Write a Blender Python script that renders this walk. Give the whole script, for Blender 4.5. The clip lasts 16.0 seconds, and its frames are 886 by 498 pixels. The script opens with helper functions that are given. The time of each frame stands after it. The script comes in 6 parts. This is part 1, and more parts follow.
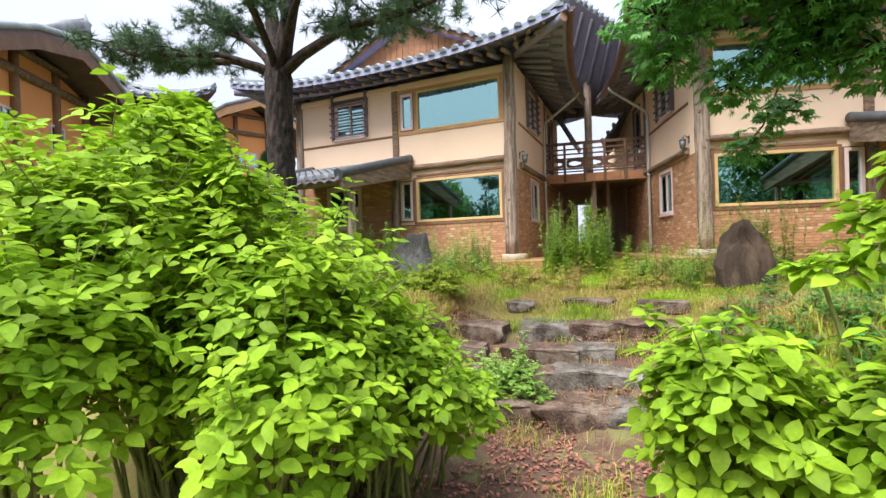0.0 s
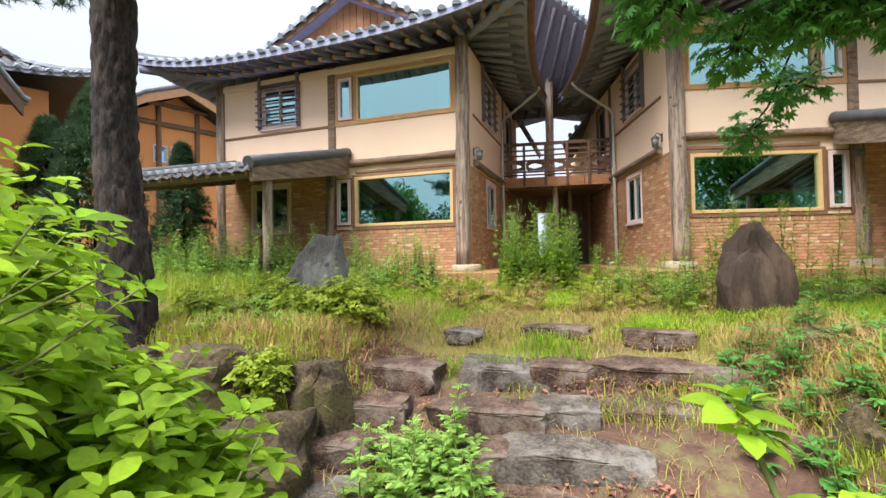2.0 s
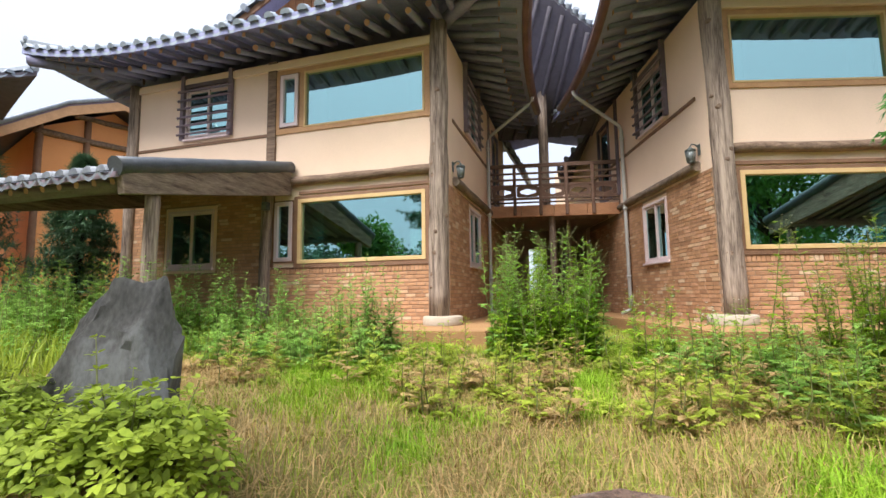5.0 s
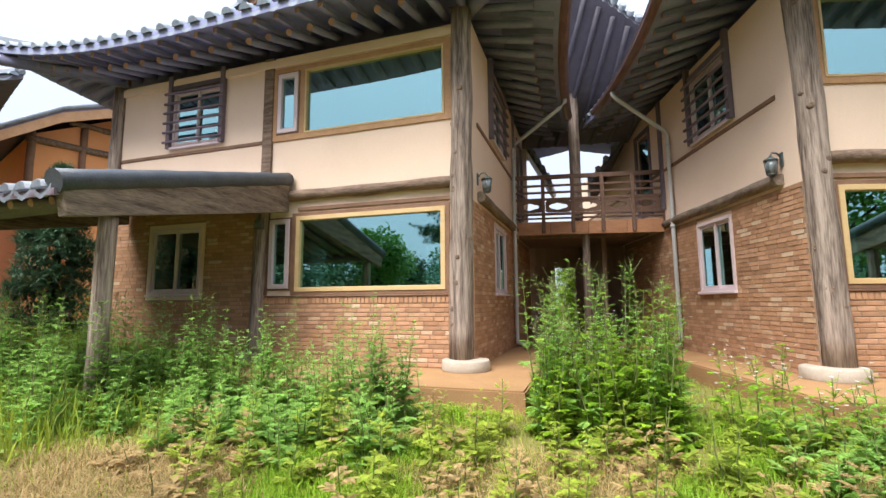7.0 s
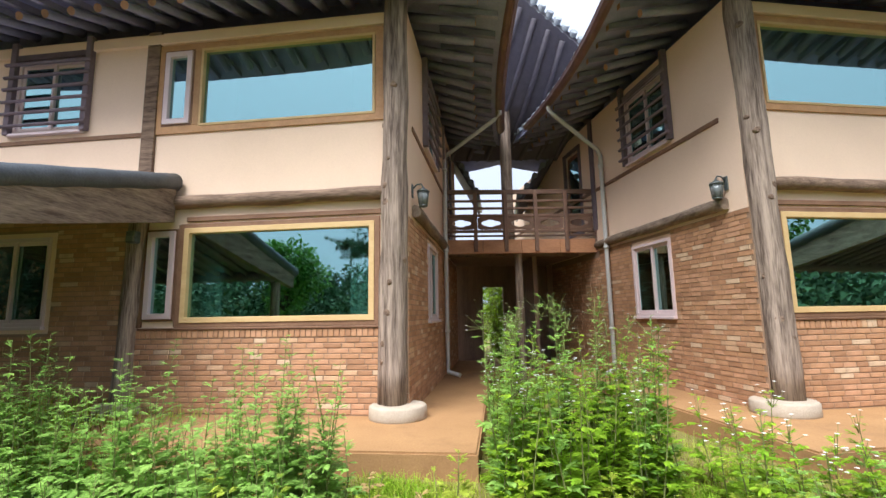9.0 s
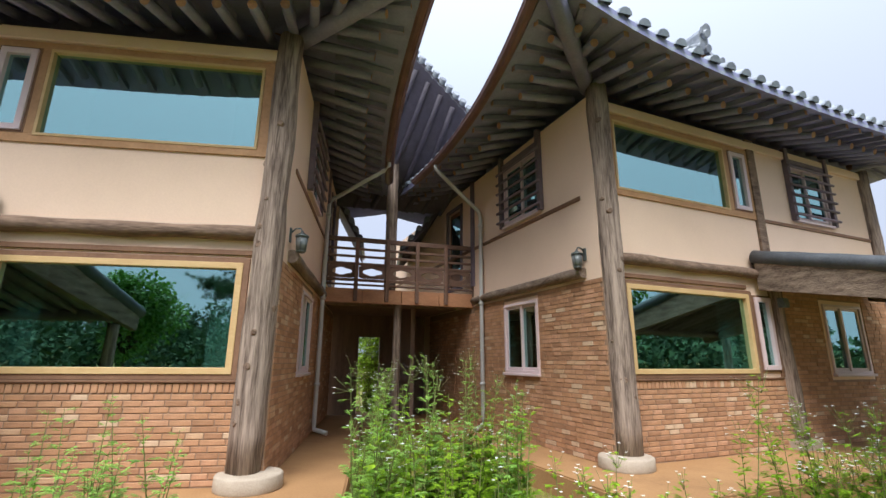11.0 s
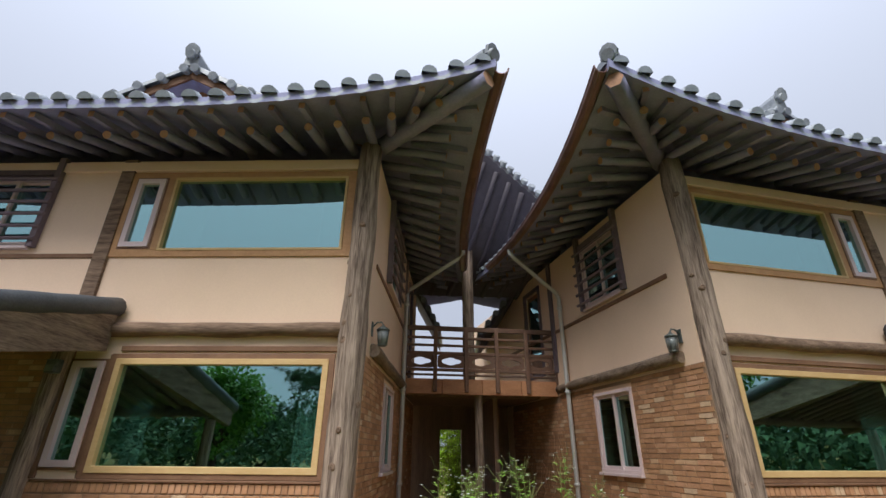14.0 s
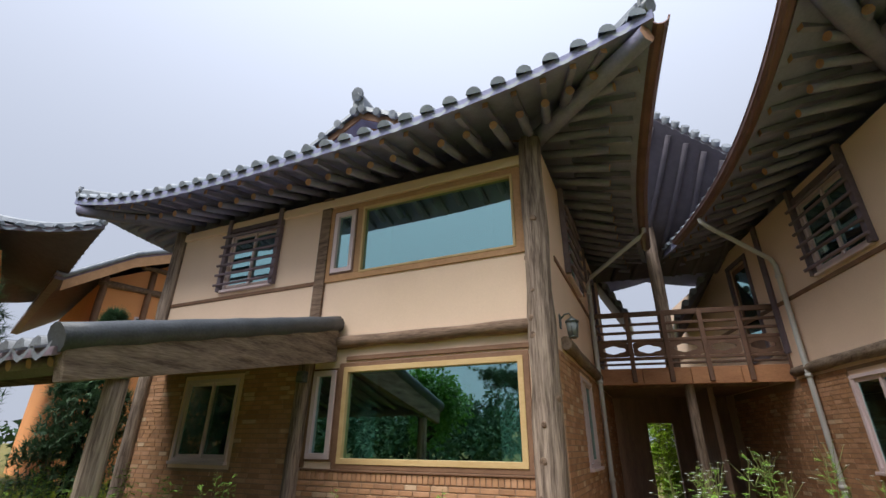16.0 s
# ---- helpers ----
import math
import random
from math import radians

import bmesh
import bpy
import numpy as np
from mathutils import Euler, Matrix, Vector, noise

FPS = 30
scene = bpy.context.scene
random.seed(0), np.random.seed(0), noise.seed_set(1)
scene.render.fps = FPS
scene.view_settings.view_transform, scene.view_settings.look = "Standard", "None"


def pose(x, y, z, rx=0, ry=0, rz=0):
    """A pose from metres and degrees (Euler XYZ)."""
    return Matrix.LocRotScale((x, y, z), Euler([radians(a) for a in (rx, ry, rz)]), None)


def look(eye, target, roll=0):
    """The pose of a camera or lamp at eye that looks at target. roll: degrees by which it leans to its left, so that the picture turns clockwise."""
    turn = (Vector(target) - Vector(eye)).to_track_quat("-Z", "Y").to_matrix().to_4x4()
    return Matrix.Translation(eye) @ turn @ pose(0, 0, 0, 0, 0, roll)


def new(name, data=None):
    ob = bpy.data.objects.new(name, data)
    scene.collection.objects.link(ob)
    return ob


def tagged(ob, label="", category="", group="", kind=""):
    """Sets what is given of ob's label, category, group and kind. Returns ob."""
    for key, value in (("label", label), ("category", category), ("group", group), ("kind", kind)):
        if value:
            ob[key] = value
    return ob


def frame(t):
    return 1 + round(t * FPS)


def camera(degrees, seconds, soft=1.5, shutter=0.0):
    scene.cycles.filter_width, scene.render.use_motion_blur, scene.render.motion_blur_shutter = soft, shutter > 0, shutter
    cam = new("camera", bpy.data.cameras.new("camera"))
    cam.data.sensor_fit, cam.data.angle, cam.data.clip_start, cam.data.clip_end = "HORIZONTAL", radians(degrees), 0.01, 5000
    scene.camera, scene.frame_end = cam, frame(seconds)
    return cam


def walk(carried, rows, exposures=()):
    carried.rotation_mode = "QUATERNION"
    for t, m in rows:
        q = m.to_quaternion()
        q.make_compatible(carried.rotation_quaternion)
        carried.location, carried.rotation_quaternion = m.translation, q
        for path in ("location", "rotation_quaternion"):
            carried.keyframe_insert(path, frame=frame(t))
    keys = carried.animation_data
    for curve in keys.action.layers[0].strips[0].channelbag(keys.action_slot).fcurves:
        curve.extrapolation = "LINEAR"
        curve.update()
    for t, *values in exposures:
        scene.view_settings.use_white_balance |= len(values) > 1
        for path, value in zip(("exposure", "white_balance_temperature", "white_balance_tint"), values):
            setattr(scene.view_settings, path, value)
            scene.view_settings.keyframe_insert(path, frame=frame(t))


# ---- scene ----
cam = camera(88.6, 16.0)
PATH = [
    (0, (0.644, -0.05, 1.522), (-0.168, 1.777, 1.513), -1.8),
    (0.5, (0.574, 0.381, 1.497), (-0.118, 2.257, 1.522), -1.7),
    (1, (0.526, 0.849, 1.499), (-0.134, 2.737, 1.529), -1.6),
    (1.5, (0.398, 1.324, 1.479), (-0.244, 3.218, 1.51), -1.4),
    (2, (0.342, 1.779, 1.457), (-0.307, 3.671, 1.493), -1.1),
    (2.5, (0.213, 2.208, 1.443), (-0.446, 4.097, 1.47), -0.8),
    (3, (0.048, 2.646, 1.46), (-0.622, 4.529, 1.517), -0.9),
    (3.5, (-0.04, 3.115, 1.48), (-0.678, 5.008, 1.59), -0.8),
    (4, (-0.16, 3.563, 1.477), (-0.72, 5.476, 1.64), -1.0),
    (4.2, (-0.184, 3.73, 1.496), (-0.721, 5.648, 1.68), -1.0),
    (6.5, (-0.728, 5.396, 1.96), (-1.355, 7.282, 2.174), -0.5),
    (7, (-0.86, 5.583, 2.078), (-1.468, 7.474, 2.313), -0.4),
    (7.5, (-1.084, 5.863, 2.177), (-1.694, 7.751, 2.426), -0.5),
    (8, (-1.244, 6.061, 2.237), (-1.795, 7.966, 2.497), -0.8),
    (8.5, (-1.286, 6.346, 2.281), (-1.702, 8.283, 2.556), -0.9),
    (9, (-1.338, 6.453, 2.33), (-1.577, 8.418, 2.615), -1.0),
    (9.5, (-1.366, 6.497, 2.385), (-1.419, 8.474, 2.681), -0.8),
    (10, (-1.343, 6.506, 2.391), (-1.226, 8.473, 2.732), -0.8),
    (10.2, (-1.333, 6.509, 2.403), (-1.155, 8.468, 2.765), -0.7),
    (12.3, (-1.276, 6.493, 2.479), (-0.983, 8.351, 3.158), 0.3),
    (12.5, (-1.283, 6.49, 2.492), (-1.018, 8.345, 3.192), 0.3),
    (13, (-1.296, 6.491, 2.496), (-1.124, 8.337, 3.247), 0.4),
    (13.5, (-1.32, 6.491, 2.513), (-1.26, 8.327, 3.302), 0.5),
    (14, (-1.349, 6.484, 2.52), (-1.407, 8.309, 3.337), 0.5),
    (14.5, (-1.372, 6.482, 2.526), (-1.555, 8.292, 3.357), 0.6),
    (15, (-1.398, 6.494, 2.52), (-1.747, 8.279, 3.353), 0.7),
    (15.5, (-1.435, 6.499, 2.521), (-1.987, 8.239, 3.337), 0.6),
    (16, (-1.473, 6.489, 2.505), (-2.23, 8.159, 3.302), 0.5),
]
walk(cam, [(t, look(eye, target, roll)) for t, eye, target, roll in PATH],
     exposures=((0, 1.0, 6500, 10), (4, 1.02, 6450, 10), (7, 1.04, 6200, 10), (9, 0.98, 6100, 10), (10.2, 0.80, 6100, 10), (12.3, 0.34, 6300, 10), (16, 0.2, 6400, 10)))

# ---- light ----
world = bpy.data.worlds.new("world")
scene.world = world
world.use_nodes = True
wn, wl = world.node_tree.nodes, world.node_tree.links
sky = wn.new("ShaderNodeTexSky")
sky.sky_type, sky.sun_disc = "NISHITA", False
sky.sun_elevation, sky.sun_rotation = radians(59), radians(200)
sky.dust_density, sky.air_density = 3.0, 1.0
veil = wn.new("ShaderNodeMixRGB")
veil.inputs[0].default_value = 0.93
veil.inputs[2].default_value = (7.2, 7.8, 9.3, 1)
wl.new(sky.outputs[0], veil.inputs[1])
# an overcast sky is brighter overhead than near the horizon
way_up, parts_xyz, steep, gain = wn.new("ShaderNodeTexCoord"), wn.new("ShaderNodeSeparateXYZ"), wn.new("ShaderNodeMath"), wn.new("ShaderNodeMath")
wl.new(way_up.outputs["Generated"], parts_xyz.inputs[0])
steep.operation, gain.operation = "POWER", "MULTIPLY_ADD"
steep.use_clamp = True
steep.inputs[1].default_value, gain.inputs[1].default_value, gain.inputs[2].default_value = 3.0, 1.5, 0.85
wl.new(parts_xyz.outputs["Z"], steep.inputs[0])
wl.new(steep.outputs[0], gain.inputs[0])
cloud = wn.new("ShaderNodeVectorMath")
cloud.operation = "SCALE"
wl.new(veil.outputs[0], cloud.inputs[0])
wl.new(gain.outputs[0], cloud.inputs["Scale"])
wl.new(cloud.outputs[0], wn["Background"].inputs[0])
wn["Background"].inputs[1].default_value = 0.076
sun_data = bpy.data.lights.new("sun", "SUN")
sun_data.energy, sun_data.angle, sun_data.color = 3.9, radians(38), (1.0, 0.985, 0.955)
sun = new("sun", sun_data)
sun.matrix_world = look((-9.3, -13.0, 34), (-2, 6, 0))


# ---- materials ----
def mat(name, col, col2=None, rough=0.8, scale=6.0, bump=0.25, metal=0.0, stretch=(1, 1, 1), fine=60.0, var=0.0, wear=None, spec=0.4, trans=0.0, contrast=0.5):
    """Two colours mixed by noise at two scales, with a bump; var: how far alike pieces differ; wear: a third colour in large patches."""
    m = bpy.data.materials.new(name)
    m.use_nodes = True
    n, l = m.node_tree.nodes, m.node_tree.links
    b = n["Principled BSDF"]
    co = n.new("ShaderNodeTexCoord")
    mp = n.new("ShaderNodeMapping")
    mp.inputs["Scale"].default_value = stretch
    l.new(co.outputs["Object"], mp.inputs[0])
    big, small = n.new("ShaderNodeTexNoise"), n.new("ShaderNodeTexNoise")
    big.inputs["Scale"].default_value, small.inputs["Scale"].default_value = scale, fine
    big.inputs["Detail"].default_value, small.inputs["Detail"].default_value = 5, 4
    for t in (big, small):
        l.new(mp.outputs[0], t.inputs["Vector"])
    add = n.new("ShaderNodeMath")
    add.operation = "MULTIPLY_ADD"
    add.inputs[1].default_value = 0.45
    l.new(small.outputs["Fac"], add.inputs[0])
    sub = n.new("ShaderNodeMath")
    sub.operation = "MULTIPLY"
    sub.inputs[1].default_value = 0.6
    l.new(big.outputs["Fac"], sub.inputs[0])
    l.new(sub.outputs[0], add.inputs[2])
    ramp = n.new("ShaderNodeMapRange")
    ramp.inputs["From Min"].default_value, ramp.inputs["From Max"].default_value = 0.525 - contrast / 2.4, 0.525 + contrast / 2.4
    l.new(add.outputs[0], ramp.inputs["Value"])
    mix = n.new("ShaderNodeMixRGB")
    c2 = col2 or tuple(c * 0.75 for c in col)
    mix.inputs[1].default_value, mix.inputs[2].default_value = (*c2, 1), (*col, 1)
    l.new(ramp.outputs[0], mix.inputs[0])
    out = mix.outputs[0]
    if wear:
        patch = n.new("ShaderNodeTexNoise")
        patch.inputs["Scale"].default_value, patch.inputs["Detail"].default_value = scale * 0.5, 10
        patch.inputs["Roughness"].default_value = 0.68
        l.new(mp.outputs[0], patch.inputs["Vector"])
        pr = n.new("ShaderNodeMapRange")
        pr.inputs["From Min"].default_value, pr.inputs["From Max"].default_value = 0.52, 0.66
        pr.inputs["To Max"].default_value = 0.75
        l.new(patch.outputs["Fac"], pr.inputs["Value"])
        wm = n.new("ShaderNodeMixRGB")
        wm.inputs[2].default_value = (*wear, 1)
        l.new(pr.outputs[0], wm.inputs[0])
        l.new(out, wm.inputs[1])
        out = wm.outputs[0]
    if var:
        hsv = n.new("ShaderNodeHueSaturation")
        geo = n.new("ShaderNodeNewGeometry")
        info = n.new("ShaderNodeObjectInfo")
        tot = n.new("ShaderNodeMath")
        l.new(geo.outputs["Random Per Island"], tot.inputs[0])
        l.new(info.outputs["Random"], tot.inputs[1])
        fr = n.new("ShaderNodeMath")
        fr.operation = "FRACT"
        l.new(tot.outputs[0], fr.inputs[0])
        vr = n.new("ShaderNodeMapRange")
        vr.inputs["To Min"].default_value, vr.inputs["To Max"].default_value = 1 - var, 1 + var
        l.new(fr.outputs[0], vr.inputs["Value"])
        l.new(vr.outputs[0], hsv.inputs["Value"])
        l.new(out, hsv.inputs["Color"])
        out = hsv.outputs[0]
    l.new(out, b.inputs["Base Color"])
    b.inputs["Roughness"].default_value, b.inputs["Metallic"].default_value = rough, metal
    b.inputs["Specular IOR Level"].default_value = spec
    if bump:
        bp = n.new("ShaderNodeBump")
        bp.inputs["Strength"].default_value, bp.inputs["Distance"].default_value = bump, 0.02
        l.new(add.outputs[0], bp.inputs["Height"])
        l.new(bp.outputs[0], b.inputs["Normal"])
    if trans:
        tr = n.new("ShaderNodeBsdfTranslucent")
        l.new(out, tr.inputs["Color"])
        ms = n.new("ShaderNodeMixShader")
        ms.inputs[0].default_value = trans
        l.new(b.outputs[0], ms.inputs[1])
        l.new(tr.outputs[0], ms.inputs[2])
        l.new(ms.outputs[0], n["Material Output"].inputs[0])
    return m


def brick_mat(name, pale):
    """Fired bricks: salmon, orange, brown and cream, one tone a brick."""
    m = mat(name, (0.55, 0.27, 0.15), rough=0.9, scale=9, bump=0.5, fine=90)
    n, l = m.node_tree.nodes, m.node_tree.links
    geo, info, tot, fr = n.new("ShaderNodeNewGeometry"), n.new("ShaderNodeObjectInfo"), n.new("ShaderNodeMath"), n.new("ShaderNodeMath")
    fr.operation = "FRACT"
    l.new(geo.outputs["Random Per Island"], tot.inputs[0])
    l.new(info.outputs["Random"], tot.inputs[1])
    l.new(tot.outputs[0], fr.inputs[0])
    ramp = n.new("ShaderNodeValToRGB")
    ramp.color_ramp.interpolation = "CONSTANT"
    e = ramp.color_ramp.elements
    e[0].color = (0.38, 0.20, 0.105, 1)
    e[1].position, e[1].color = 0.2, (0.49, 0.265, 0.14, 1)
    for p, c in ((0.45, (0.44, 0.23, 0.12, 1)), (0.6, (0.52, 0.285, 0.16, 1)), (0.75, (0.46, 0.245, 0.125, 1)), (1 - pale, (0.57, 0.36, 0.21, 1)), (1 - pale / 2, (0.60, 0.42, 0.27, 1))):
        x = e.new(p)
        x.color = c
    l.new(fr.outputs[0], ramp.inputs[0])
    mul = n.new("ShaderNodeMixRGB")
    mul.blend_type, mul.inputs[0].default_value = "MULTIPLY", 0.55
    base = n["Principled BSDF"].inputs["Base Color"]
    tone = base.links[0].from_socket
    grey = n.new("ShaderNodeMapRange")
    grey.inputs["To Min"].default_value, grey.inputs["To Max"].default_value = 0.55, 1.25
    src = [q for q in n if q.bl_idname == "ShaderNodeMapRange"][0]
    l.new(src.outputs[0], grey.inputs["Value"])
    l.new(ramp.outputs[0], mul.inputs[1])
    l.new(grey.outputs[0], mul.inputs[2])
    l.new(mul.outputs[0], base)
    return m


def glass_mat(name, tint, gloss, clear):
    m = bpy.data.materials.new(name)
    m.use_nodes = True
    n, l = m.node_tree.nodes, m.node_tree.links
    g, t, ms = n.new("ShaderNodeBsdfGlossy"), n.new("ShaderNodeBsdfTransparent"), n.new("ShaderNodeMixShader")
    g.inputs["Color"].default_value, g.inputs["Roughness"].default_value = (*tint, 1), 0.012
    t.inputs["Color"].default_value = (*clear, 1)
    ms.inputs[0].default_value = gloss
    l.new(t.outputs[0], ms.inputs[1])
    l.new(g.outputs[0], ms.inputs[2])
    l.new(ms.outputs[0], n["Material Output"].inputs[0])
    return m


PLASTER = mat("ochre plaster", (0.83, 0.615, 0.455), (0.75, 0.55, 0.40), rough=0.95, scale=1.3, bump=0.12, fine=45)
ORANGE = mat("orange clay plaster", (0.80, 0.36, 0.14), (0.70, 0.30, 0.11), rough=0.95, scale=1.0, bump=0.12, fine=40)
BRICK = brick_mat("thin mixed brick", 0.10)
MORTAR = mat("mortar", (0.34, 0.22, 0.14), rough=0.95, scale=12, bump=0.3)
OLDWOOD = mat("weathered grey timber", (0.40, 0.305, 0.235), (0.10, 0.068, 0.05), rough=0.88, scale=4, fine=20, bump=1.0, stretch=(3.2, 3.2, 0.22), contrast=0.30)
LOGWOOD = mat("weathered log", (0.30, 0.20, 0.135), (0.09, 0.055, 0.036), rough=0.88, scale=5, fine=26, bump=0.8, stretch=(0.35, 3, 3), contrast=0.38)
LOGWOOD_DEEP = mat("weathered beam", (0.30, 0.225, 0.165), (0.085, 0.055, 0.038), rough=0.88, scale=5, fine=26, bump=0.8, stretch=(3, 0.35, 3), contrast=0.38)
DARKWOOD = mat("dark stained timber", (0.215, 0.160, 0.185), (0.125, 0.094, 0.108), rough=0.7, scale=5, fine=30, bump=0.5, stretch=(1, 1, 1), var=0.25)
# bluish haze beneath the eaves is put into the board and rafter colours
SOFFIT = mat("eave boarding in blue haze tint", (0.31, 0.32, 0.50), (0.22, 0.225, 0.35), rough=0.8, scale=5, fine=30, bump=0.4)
RAFTER = mat("rafter in blue haze tint", (0.27, 0.26, 0.38), (0.18, 0.175, 0.26), rough=0.75, scale=5, fine=30, bump=0.5, var=0.2)
RAIL = mat("dark brown railing timber", (0.19, 0.105, 0.070), (0.10, 0.055, 0.038), rough=0.75, scale=4, fine=30, bump=0.4, var=0.15)
PLANK = mat("dark brown planking", (0.29, 0.195, 0.145), (0.16, 0.11, 0.085), rough=0.85, scale=3, fine=24, bump=0.5, stretch=(3, 3, 0.3))
CASING = mat("orange-brown window casing", (0.52, 0.29, 0.135), (0.36, 0.185, 0.08), rough=0.6, scale=4, fine=26, bump=0.35, stretch=(1.2, 1.2, 1.2), var=0.1)
REDWOOD = mat("brown stained timber", (0.25, 0.135, 0.075), (0.15, 0.075, 0.042), rough=0.7, scale=4, fine=30, bump=0.4, stretch=(1, 1, 1), var=0.12)
FASCIA = mat("sun-bleached red-brown timber", (0.50, 0.25, 0.125), (0.30, 0.13, 0.065), rough=0.75, scale=3, fine=28, bump=0.4, stretch=(0.6, 2, 2), var=0.15)
PINEWOOD = mat("varnished yellow pine", (0.66, 0.47, 0.23), (0.54, 0.35, 0.15), rough=0.5, scale=4, fine=30, bump=0.2, stretch=(0.5, 2, 2))
ENDWOOD = mat("cut rafter end", (0.42, 0.24, 0.14), (0.25, 0.13, 0.08), rough=0.8, scale=14, bump=0.4, var=0.3)
PVC = mat("pinkish white plastic frame", (0.70, 0.565, 0.56), (0.63, 0.49, 0.48), rough=0.4, scale=3, bump=0.02)
TILE = mat("grey clay roof tile", (0.28, 0.305, 0.335), (0.16, 0.175, 0.195), rough=0.42, scale=5, fine=40, bump=0.25, var=0.2, wear=(0.36, 0.38, 0.39))
TILEWORN = mat("worn blue-grey tile", (0.20, 0.215, 0.24), (0.09, 0.097, 0.108), rough=0.5, scale=5, fine=40, bump=0.3, var=0.2)
TILEDEEP = mat("dark grey tile", (0.09, 0.097, 0.108), (0.045, 0.05, 0.055), rough=0.5, scale=5, fine=40, bump=0.3, var=0.15)
TILEPALE = mat("pale eave tile", (0.34, 0.38, 0.43), (0.23, 0.26, 0.30), rough=0.45, scale=6, fine=40, bump=0.2, var=0.12)
TILEDARK = mat("dark purple-grey boards", (0.14, 0.122, 0.14), (0.09, 0.08, 0.09), rough=0.9)
CONCRETE = mat("ochre screed", (0.40, 0.225, 0.095), (0.25, 0.13, 0.052), rough=0.9, scale=1.6, bump=0.3, fine=50, wear=(0.20, 0.10, 0.042))
FOOTSTONE = mat("cast pale plinth", (0.46, 0.385, 0.295), (0.34, 0.27, 0.20), rough=0.92, scale=6, bump=0.4)
ROCK = mat("lichened grey rock", (0.165, 0.14, 0.115), (0.048, 0.036, 0.029), rough=0.95, scale=6, fine=46, bump=1.0, wear=(0.23, 0.21, 0.185), contrast=0.26)
ROCKRED = mat("red-brown step stone", (0.155, 0.095, 0.066), (0.038, 0.021, 0.015), rough=0.95, scale=6, fine=46, bump=1.0, wear=(0.20, 0.17, 0.14), contrast=0.26)
ROCKMOSS = mat("mossy boulder", (0.125, 0.090, 0.046), (0.034, 0.024, 0.013), rough=0.95, scale=5.0, fine=40, bump=1.0, wear=(0.085, 0.09, 0.024), contrast=0.28)
SLATE = mat("grey stele stone", (0.17, 0.16, 0.145), (0.04, 0.037, 0.033), rough=0.92, scale=6, fine=44, bump=0.9, stretch=(1, 1, 0.5), wear=(0.22, 0.22, 0.21))
BROWNSTONE = mat("brown stele stone", (0.075, 0.047, 0.030), (0.025, 0.016, 0.011), rough=0.92, scale=3.5, fine=26, bump=0.9, stretch=(1.4, 1.4, 0.5), wear=(0.13, 0.09, 0.06))
SOIL = mat("littered red soil", (0.15, 0.085, 0.055), (0.065, 0.032, 0.024), rough=0.98, scale=5, fine=50, bump=0.9, wear=(0.15, 0.16, 0.05))
TURF = mat("rough turf", (0.22, 0.205, 0.04), (0.13, 0.095, 0.035), rough=0.98, scale=1.6, fine=40, bump=0.9, wear=(0.20, 0.145, 0.065))
BARK = mat("pine bark", (0.050, 0.036, 0.031), (0.010, 0.008, 0.007), rough=0.95, scale=9, fine=36, bump=1.0, stretch=(1.5, 1.5, 0.45), wear=(0.095, 0.062, 0.050), contrast=0.28)
AZALEA = mat("yellow-green azalea leaf", (0.40, 0.47, 0.050), (0.19, 0.27, 0.026), rough=0.6, scale=3, bump=0.05, var=0.3, trans=0.35, spec=0.22)
TWIG = mat("green-brown twig", (0.24, 0.27, 0.085), (0.15, 0.15, 0.05), rough=0.85, scale=12)
LEAF = mat("bright lime leaf", (0.35, 0.50, 0.030), (0.16, 0.31, 0.018), rough=0.6, spec=0.22, scale=3, bump=0.05, var=0.32, trans=0.4)
LEAFDARK = mat("shaded deep leaf", (0.10, 0.24, 0.03), (0.06, 0.16, 0.02), rough=0.55, scale=3, bump=0.05, var=0.3, trans=0.35)
MAPLE = mat("maple leaf", (0.15, 0.38, 0.075), (0.085, 0.25, 0.05), rough=0.5, scale=3, bump=0.05, var=0.3, trans=0.4)
NEEDLE = mat("pine needles", (0.085, 0.155, 0.075), (0.045, 0.09, 0.045), rough=0.6, scale=3, bump=0.0, var=0.3, trans=0.15)
CEDAR = mat("blue-green conifer", (0.11, 0.20, 0.10), (0.06, 0.12, 0.06), rough=0.6, scale=3, bump=0.0, var=0.3, trans=0.2)
GRASS = mat("fresh grass", (0.43, 0.49, 0.048), (0.21, 0.28, 0.028), rough=0.6, scale=0.8, bump=0.0, var=0.3, trans=0.35)
STRAW = mat("dry grass", (0.50, 0.35, 0.14), (0.33, 0.21, 0.08), rough=0.7, scale=0.8, bump=0.0, var=0.3, trans=0.25)
WEED = mat("mugwort green", (0.37, 0.55, 0.12), (0.20, 0.37, 0.065), rough=0.6, scale=2, bump=0.0, var=0.35, trans=0.45)
LITTER = mat("fallen leaf", (0.33, 0.13, 0.085), (0.20, 0.08, 0.05), rough=0.8, scale=8, var=0.4)
WHITE = mat("white petals", (0.80, 0.80, 0.72), rough=0.7, bump=0.0)
ZINC = mat("grey plastic pipe", (0.56, 0.55, 0.53), (0.44, 0.43, 0.41), rough=0.5, scale=3, bump=0.05)
COPPER = mat("copper-brown gutter", (0.26, 0.15, 0.13), (0.15, 0.085, 0.075), rough=0.45, metal=0.3, scale=4, bump=0.05)
IRON = mat("verdigris iron", (0.16, 0.18, 0.17), (0.08, 0.09, 0.085), rough=0.5, metal=0.5, scale=20, bump=0.2)
FROST = mat("smoked lamp glass", (0.20, 0.215, 0.21), rough=0.2, bump=0.0)
